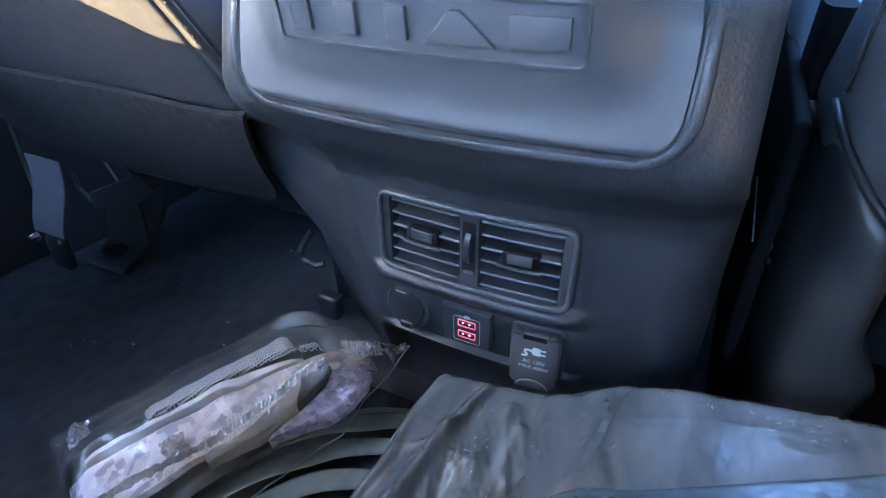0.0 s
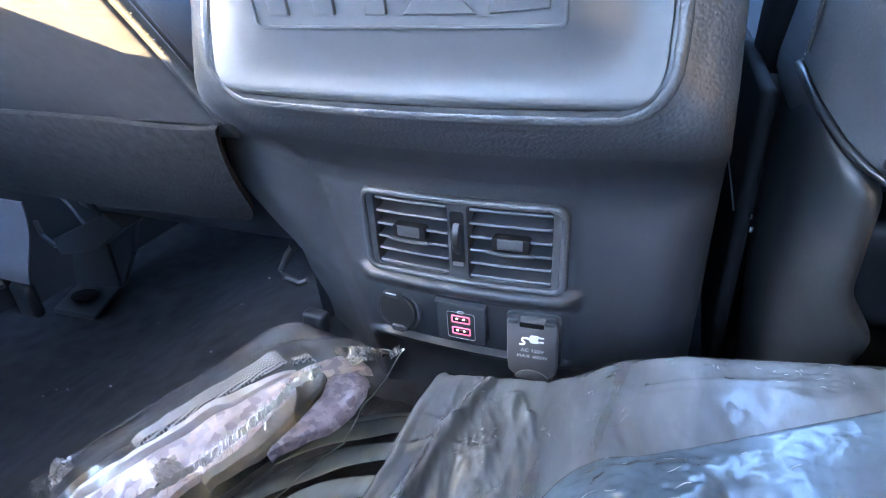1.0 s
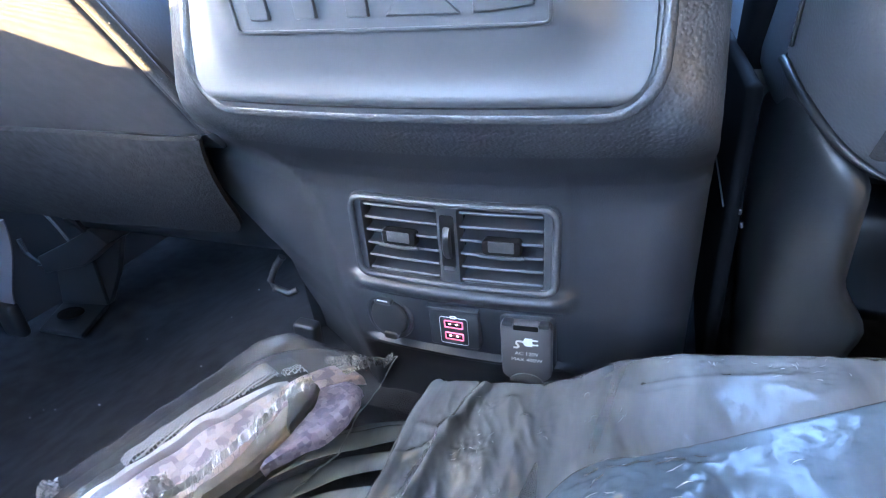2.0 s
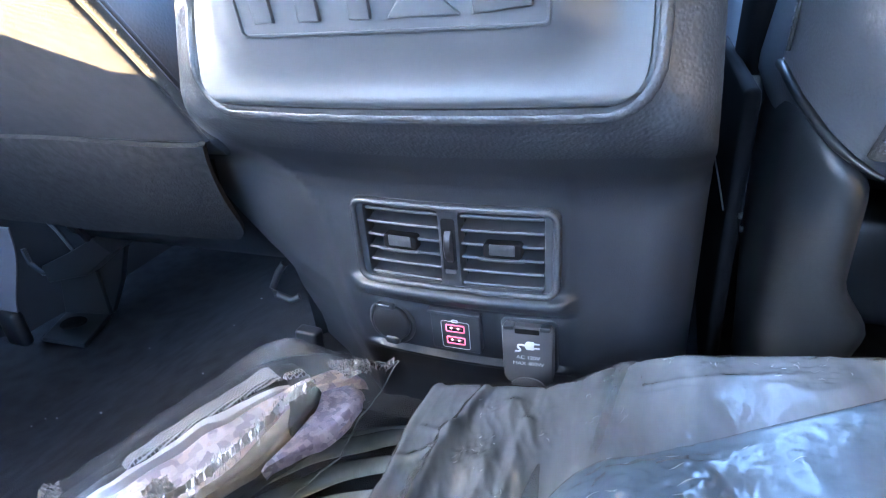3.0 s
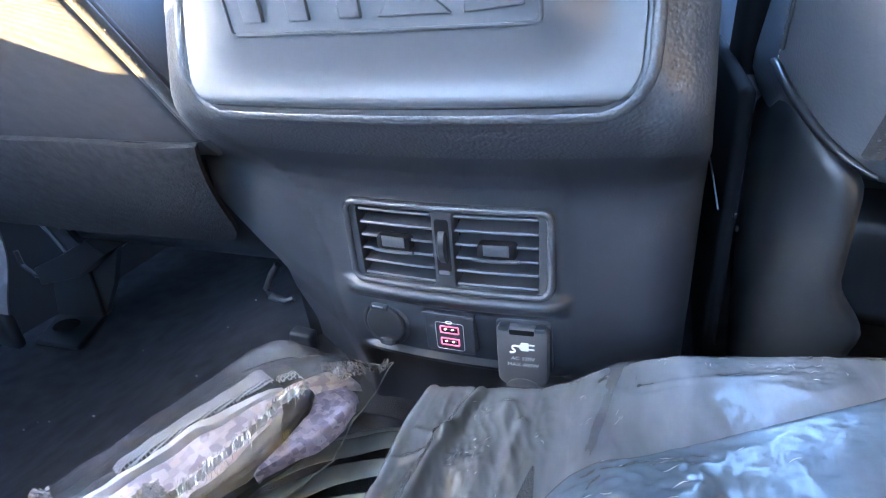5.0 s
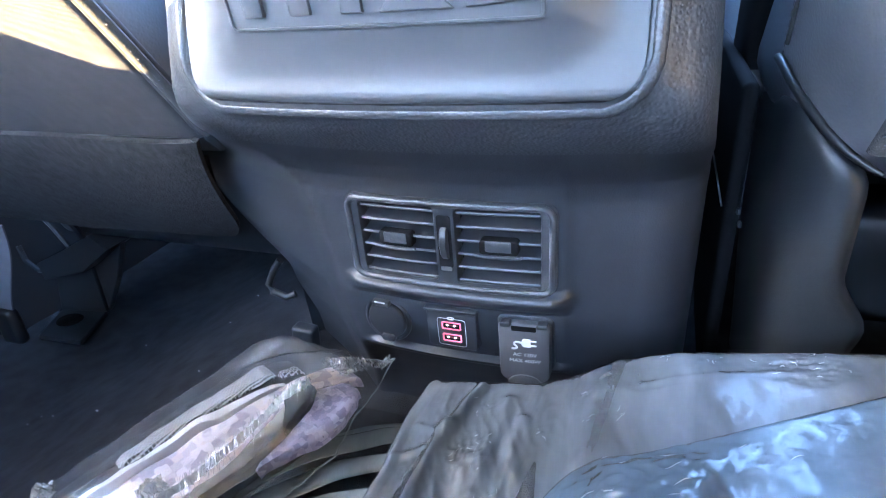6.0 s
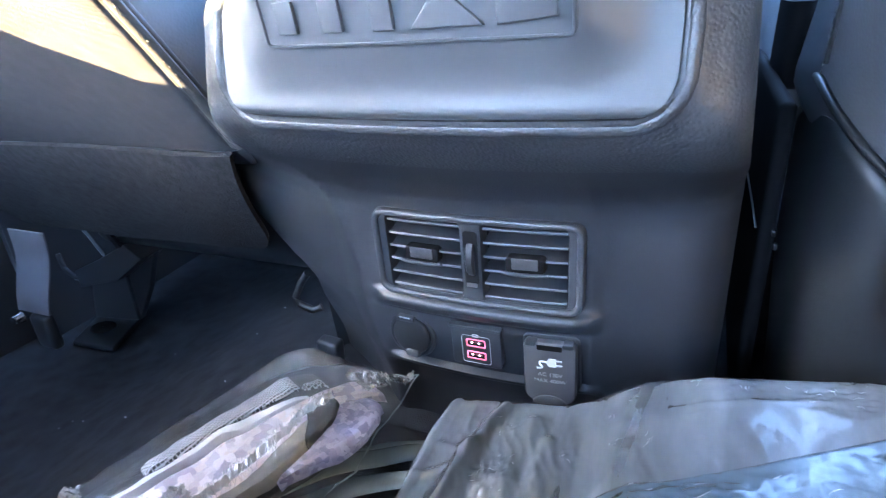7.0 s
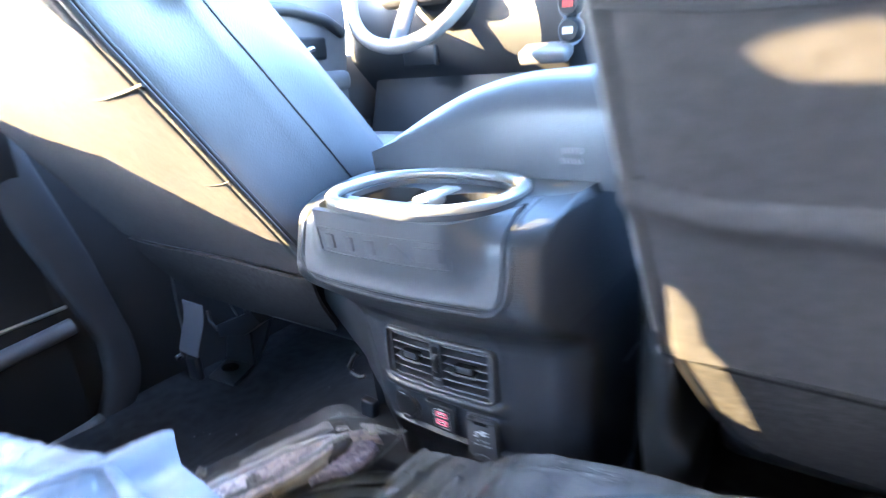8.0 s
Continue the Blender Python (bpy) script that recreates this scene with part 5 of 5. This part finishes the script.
WRAP_EDGE = [(-0.45, -0.430), (-0.148, -0.376), (-0.099, -0.364), (-0.050, -0.351), (-0.022, -0.341), (-0.008, -0.324), (0.003, -0.308), (0.014, -0.314), (0.030, -0.321), (0.060, -0.323), (0.100, -0.327), (0.130, -0.345)]


def drape(u, v):
    """v runs from the bench to the front edge and curls under it."""
    t = min(1.0, v / 0.9)
    y = -0.74 + (lerp_table(WRAP_EDGE, u) + 0.74) * t - 0.03 * smooth01(0.9, 1.0, v)
    p = (u, y, 0)
    h = 0.312 + 0.034 * smooth01(0.1, 0.9, t) + 0.010 * ridge(u, y, 0.001, -0.31, -0.005, -0.42, 0.014) * t
    h += (wob(p, 12, 0.008, 21) + 0.004 * (1 - 2 * abs(noise.noise(Vector((u * 22, y * 30, 4.0)))))) * (1 - smooth01(0.8, 0.9, v)) + 0.002 * (1 - 2 * abs(noise.noise(Vector((u * 60, y * 70, 9.0)))))
    return Vector((u, y, h - 0.03 * smooth01(0.89, 1.0, v)))


wrap = thing("plastic_wrap", (0, 0, 0), "pale bluish polythene wrapping bunched over the bench front", "plastic wrap")
M_WHITE_FILM = film("pale_polythene", (0.5, 0.52, 0.55), (0.23, 0.27, 0.335), 0.2, 0.92, 50, 1.0)
part("film", grid(drape, span(-0.45, 0.125, 170), span(0, 1, 90)), M_WHITE_FILM, wrap)
part("gathered_ridge", tube([drape(u, 0.80 + 0.03 * math.sin(u * 40)) + Vector((0, 0, 0.001)) for u in span(-0.44, 0.118, 90)], lambda t: 0.005 + 0.003 * math.sin(t * 37) * math.sin(t * 11), 10, flat=0.6), M_WHITE_FILM, wrap, "gathered ridge of the wrapping")


# ---------------------------------------------------------------- bagged camouflage pack
pack = thing("bagged_cover_set", (0, 0, 0), "camouflage fabric pack in a clear polythene bag", "packaged textile")
BO, E1, E2 = Vector((-0.125, -0.140, 0.132)), Vector((0.42, 0.907, 0.15)).normalized(), Vector((0.907, -0.42, 0.0)).normalized()
E3 = E2.cross(E1)
BASIS = Matrix((E1, E2, E3)).transposed().to_4x4()
BASIS.translation = BO


def pack_top(u, v):
    """Height of the folded contents over the pack's own base."""
    h = 0.030 * max(0.0, 1 - (abs(v) / 0.078) ** 8) * max(0.0, 1 - (abs(u) / 0.130) ** 5)
    return h + wob((u, v, 0), 26, 0.0035, 2) + wob((u, v, 0), 70, 0.0014, 5)


def pack_strip(name, u0, u1, low, high, lift, mat, label, nu=60, nv=16, thick=0.006):
    """A folded layer between two edges, given as tables of v over u."""
    def at(a, b):
        u = u0 + (u1 - u0) * a
        v0, v1 = lerp_table(low, u), lerp_table(high, u)
        v = v0 + (v1 - v0) * b + wob((u, b, 0), 60, 0.0012, lift * 900)
        edge = 0.0022 * (1 - min(1.0, 10 * b * (1 - b))) + 0.003 * (1 - min(1.0, 20 * a * (1 - a)))
        return Vector((u, v, pack_top(u, v) + lift - edge))
    ob = part(name, slab(at, span(0, 1, nu), span(0, 1, nv), (0, 0, -thick)), mat, pack, label)
    ob.matrix_local = BASIS
    return ob


pack_strip("folded_fabric", -0.100, 0.110, [(-0.10, -0.022), (-0.051, -0.016), (0.013, -0.009), (0.060, -0.001), (0.087, 0.002), (0.110, 0.008)], [(-0.10, 0.022), (-0.023, 0.028), (0.004, 0.031), (0.052, 0.017), (0.078, 0.020), (0.110, 0.030)], 0.002, M_CAMO, "folded pale camouflage fabric", 80, 22)
pack_strip("khaki_hem", -0.022, 0.078, [(-0.022, 0.027), (0.012, 0.026), (0.054, 0.016), (0.078, 0.020)], [(-0.022, 0.036), (0.010, 0.041), (0.038, 0.037), (0.063, 0.032), (0.078, 0.025)], 0.0005, M_KHAKI, "khaki cloth hem")
pack_strip("dark_strap", 0.043, 0.080, [(0.043, 0.036), (0.055, 0.020), (0.059, 0.008), (0.068, 0.011), (0.080, 0.016)], [(0.043, 0.039), (0.055, 0.037), (0.069, 0.032), (0.080, 0.019)], 0.0030, M_DEEP, "dark strap end", 24, 12)
pack_strip("violet_fabric", 0.016, 0.101, [(0.016, 0.042), (0.043, 0.039), (0.065, 0.033), (0.080, 0.018), (0.101, 0.022)], [(0.016, 0.045), (0.051, 0.056), (0.075, 0.056), (0.090, 0.050), (0.101, 0.038)], -0.001, M_CAMO2, "folded violet-grey camouflage fabric", 80, 18)
pack_strip("netting", -0.042, 0.069, [(-0.042, -0.0425), (0.069, -0.037)], [(-0.042, -0.030), (0.069, -0.016)], 0.002, M_NET, "strip of grey netting", 80, 14, 0.0012)
pack_strip("netting", 0.071, 0.086, [(0.071, -0.020), (0.086, -0.016)], [(0.071, -0.013), (0.086, -0.007)], 0.000, M_NET, "torn end of the netting", 12, 8, 0.0012)
pack_strip("paper_strip", -0.085, 0.067, [(-0.085, -0.027), (0.014, -0.018), (0.067, -0.002)], [(-0.085, -0.022), (-0.050, -0.018), (0.010, -0.011), (0.018, -0.006), (0.067, 0.003)], 0.0045, M_PAPER, "rolled pale paper strip", 80, 8)
pack_strip("inner_fold", -0.106, 0.090, [(-0.106, -0.060), (0.090, -0.045)], [(-0.106, 0.040), (0.020, 0.042), (0.060, 0.050), (0.090, 0.044)], -0.010, M_BLACK, "dark inner fold")


END = [(-0.095, 0.0), (-0.080, 0.060), (-0.060, 0.095), (-0.035, 0.116), (-0.010, 0.122), (0.010, 0.131), (0.022, 0.139), (0.027, 0.144), (0.031, 0.132), (0.040, 0.113), (0.045, 0.090), (0.060, 0.060)]


def bag_at(a, b, lift=0.0):
    v = -0.095 + 0.155 * b
    u = -0.108 + (lerp_table(END, v) + 0.108) * a
    ends = min(1.0, 10 * b * (1 - b)) * min(1.0, 16 * a * (1 - a)) * (0.25 + 0.75 * smooth01(-0.085, -0.042, v))
    near = smooth01(0.66, 0.95, a) + 0.5 * smooth01(0.25, 0.05, a) + 0.7 * smooth01(0.62, 0.90, b)
    ridged = 1 - 2 * abs(noise.noise(Vector((u * 42 + v * 30, v * 55, 3.0))))
    fine = 1 - 2 * abs(noise.noise(Vector((u * 110, v * 120, 7.0))))
    h = (pack_top(u, v) + 0.0065) * ends + 0.004
    return Vector((u, v, h + lift + (0.0020 * ridged + 0.0012 * fine) * min(1.0, near) * (0.25 + 0.75 * smooth01(0.3, 0.8, b)) + 0.0006 * ridged))


def film_skin():
    ob = part("clear_bag", grid(bag_at, span(0, 1, 170), span(0, 1, 100)), M_BAG, pack, "clear crinkled polythene bag", sharp=80)
    ob.matrix_local = BASIS
    for k, rim in enumerate(([bag_at(1.0, b) for b in span(0.10, 1.0, 120)], [bag_at(a, 1.0) for a in span(0.55, 1.0, 60)])):
        ob = part("bag_seam", tube([p + Vector((0, 0, 0.0004)) for p in rim], lambda t: 0.0004 + 0.0003 * abs(math.sin(t * 61 + k)), 6), M_PLEAT, pack, "pale sealed edge of the bag")
        ob.matrix_local = BASIS


def crinkle(points, width, seed, strand_count):
    """A gathered lip of the bag: tight irregular pleats along a line on the pack."""
    def at(s, w):
        k = min(len(points) - 2, int(s * (len(points) - 1)))
        f = s * (len(points) - 1) - k
        (u0, v0), (u1, v1) = points[k], points[k + 1]
        u, v = u0 + (u1 - u0) * f, v0 + (v1 - v0) * f
        jag = noise.noise(Vector((s * 60, w * 2.0, seed)))
        u += 0.003 * jag
        v += width * (w - 0.5) * (0.55 + 0.6 * abs(noise.noise(Vector((s * 22, 1.0, seed + 5)))))
        pleat = 0.0022 * (1 - 2 * abs(noise.noise(Vector((s * 95 + w * 3.5, w * 2.0, seed + 2))))) + 0.0010 * (1 - 2 * abs(noise.noise(Vector((s * 260, w * 6.0, seed + 3)))))
        return Vector((u, v, pack_top(u, v) + 0.0125 + pleat - 0.006 * abs(2 * w - 1)))
    ob = part("gathered_lip", grid(at, span(0, 1, 150), span(0, 1, 7)), M_CRINKLE, pack, "gathered crease of the bag, glitter painted in", smooth=False)
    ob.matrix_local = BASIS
    # Fine pale strands added as sparkles along the gathered lip.
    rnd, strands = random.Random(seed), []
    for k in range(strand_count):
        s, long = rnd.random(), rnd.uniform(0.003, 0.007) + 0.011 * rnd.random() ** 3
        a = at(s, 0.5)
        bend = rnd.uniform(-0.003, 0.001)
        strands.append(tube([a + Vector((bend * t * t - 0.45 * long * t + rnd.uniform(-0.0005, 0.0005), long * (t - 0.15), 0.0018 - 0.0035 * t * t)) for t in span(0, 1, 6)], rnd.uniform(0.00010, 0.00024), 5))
    ob = tagged(part("bag_glints", join(*strands), M_CRINKLE, pack, "fine creases in the bag, pale strands painted as glints"), kind="stuff")
    ob.matrix_local = BASIS


crinkle([(-0.100, 0.018), (-0.060, 0.022), (-0.020, 0.032), (-0.002, 0.031), (0.012, 0.029), (0.036, 0.027), (0.052, 0.022), (0.064, 0.022), (0.077, 0.023)], 0.0034, 31.0, 130)
crinkle([(0.096, 0.010), (0.103, 0.015), (0.111, 0.019), (0.122, 0.024), (0.140, 0.027)], 0.0040, 47.0, 14)


def crumple(cu, cv, ru, rv, tall, seed):
    """A crushed knot of film: a low mound of small sharp facets."""
    rnd = random.Random(seed)

    def at(a, b):
        r = math.sqrt(a * a + b * b)
        u, v = cu + ru * a + rnd.uniform(-0.0009, 0.0009), cv + rv * b + rnd.uniform(-0.0009, 0.0009)
        sharp = 1 - 2 * abs(noise.noise(Vector((u * 150, v * 150, seed))))
        return Vector((u, v, pack_top(u, v) + 0.004 + max(0.0, 1 - r * r) * (tall + 0.006 * sharp) + rnd.uniform(-0.0008, 0.0008)))
    ob = part("crushed_film", grid(at, span(-1, 1, 20), span(-1, 1, 20)), M_CRINKLE, pack, "crushed knot of film, glitter painted in", smooth=False)
    ob.matrix_local = BASIS


crumple(-0.084, -0.055, 0.008, 0.009, 0.004, 3)
crumple(-0.034, 0.012, 0.008, 0.009, 0.004, 5)
crumple(0.110, 0.018, 0.010, 0.007, 0.001, 9)
film_skin()

# lint on the carpet
def lint():
    bms = []
    rnd = random.Random(4)
    for _ in range(11):
        x, y = rnd.uniform(-0.62, -0.22), rnd.uniform(-0.05, 0.30)
        r = rnd.uniform(0.0005, 0.0012)
        bms.append(rbox((x, y, floor_z(x, y) + 0.0012), (r * 2.4, r, r), 0.0))
    return join(*bms)


tagged(part("carpet_lint", lint(), M_STITCH, smooth=False), "scattered pale lint specks on the carpet", "lint", kind="stuff")
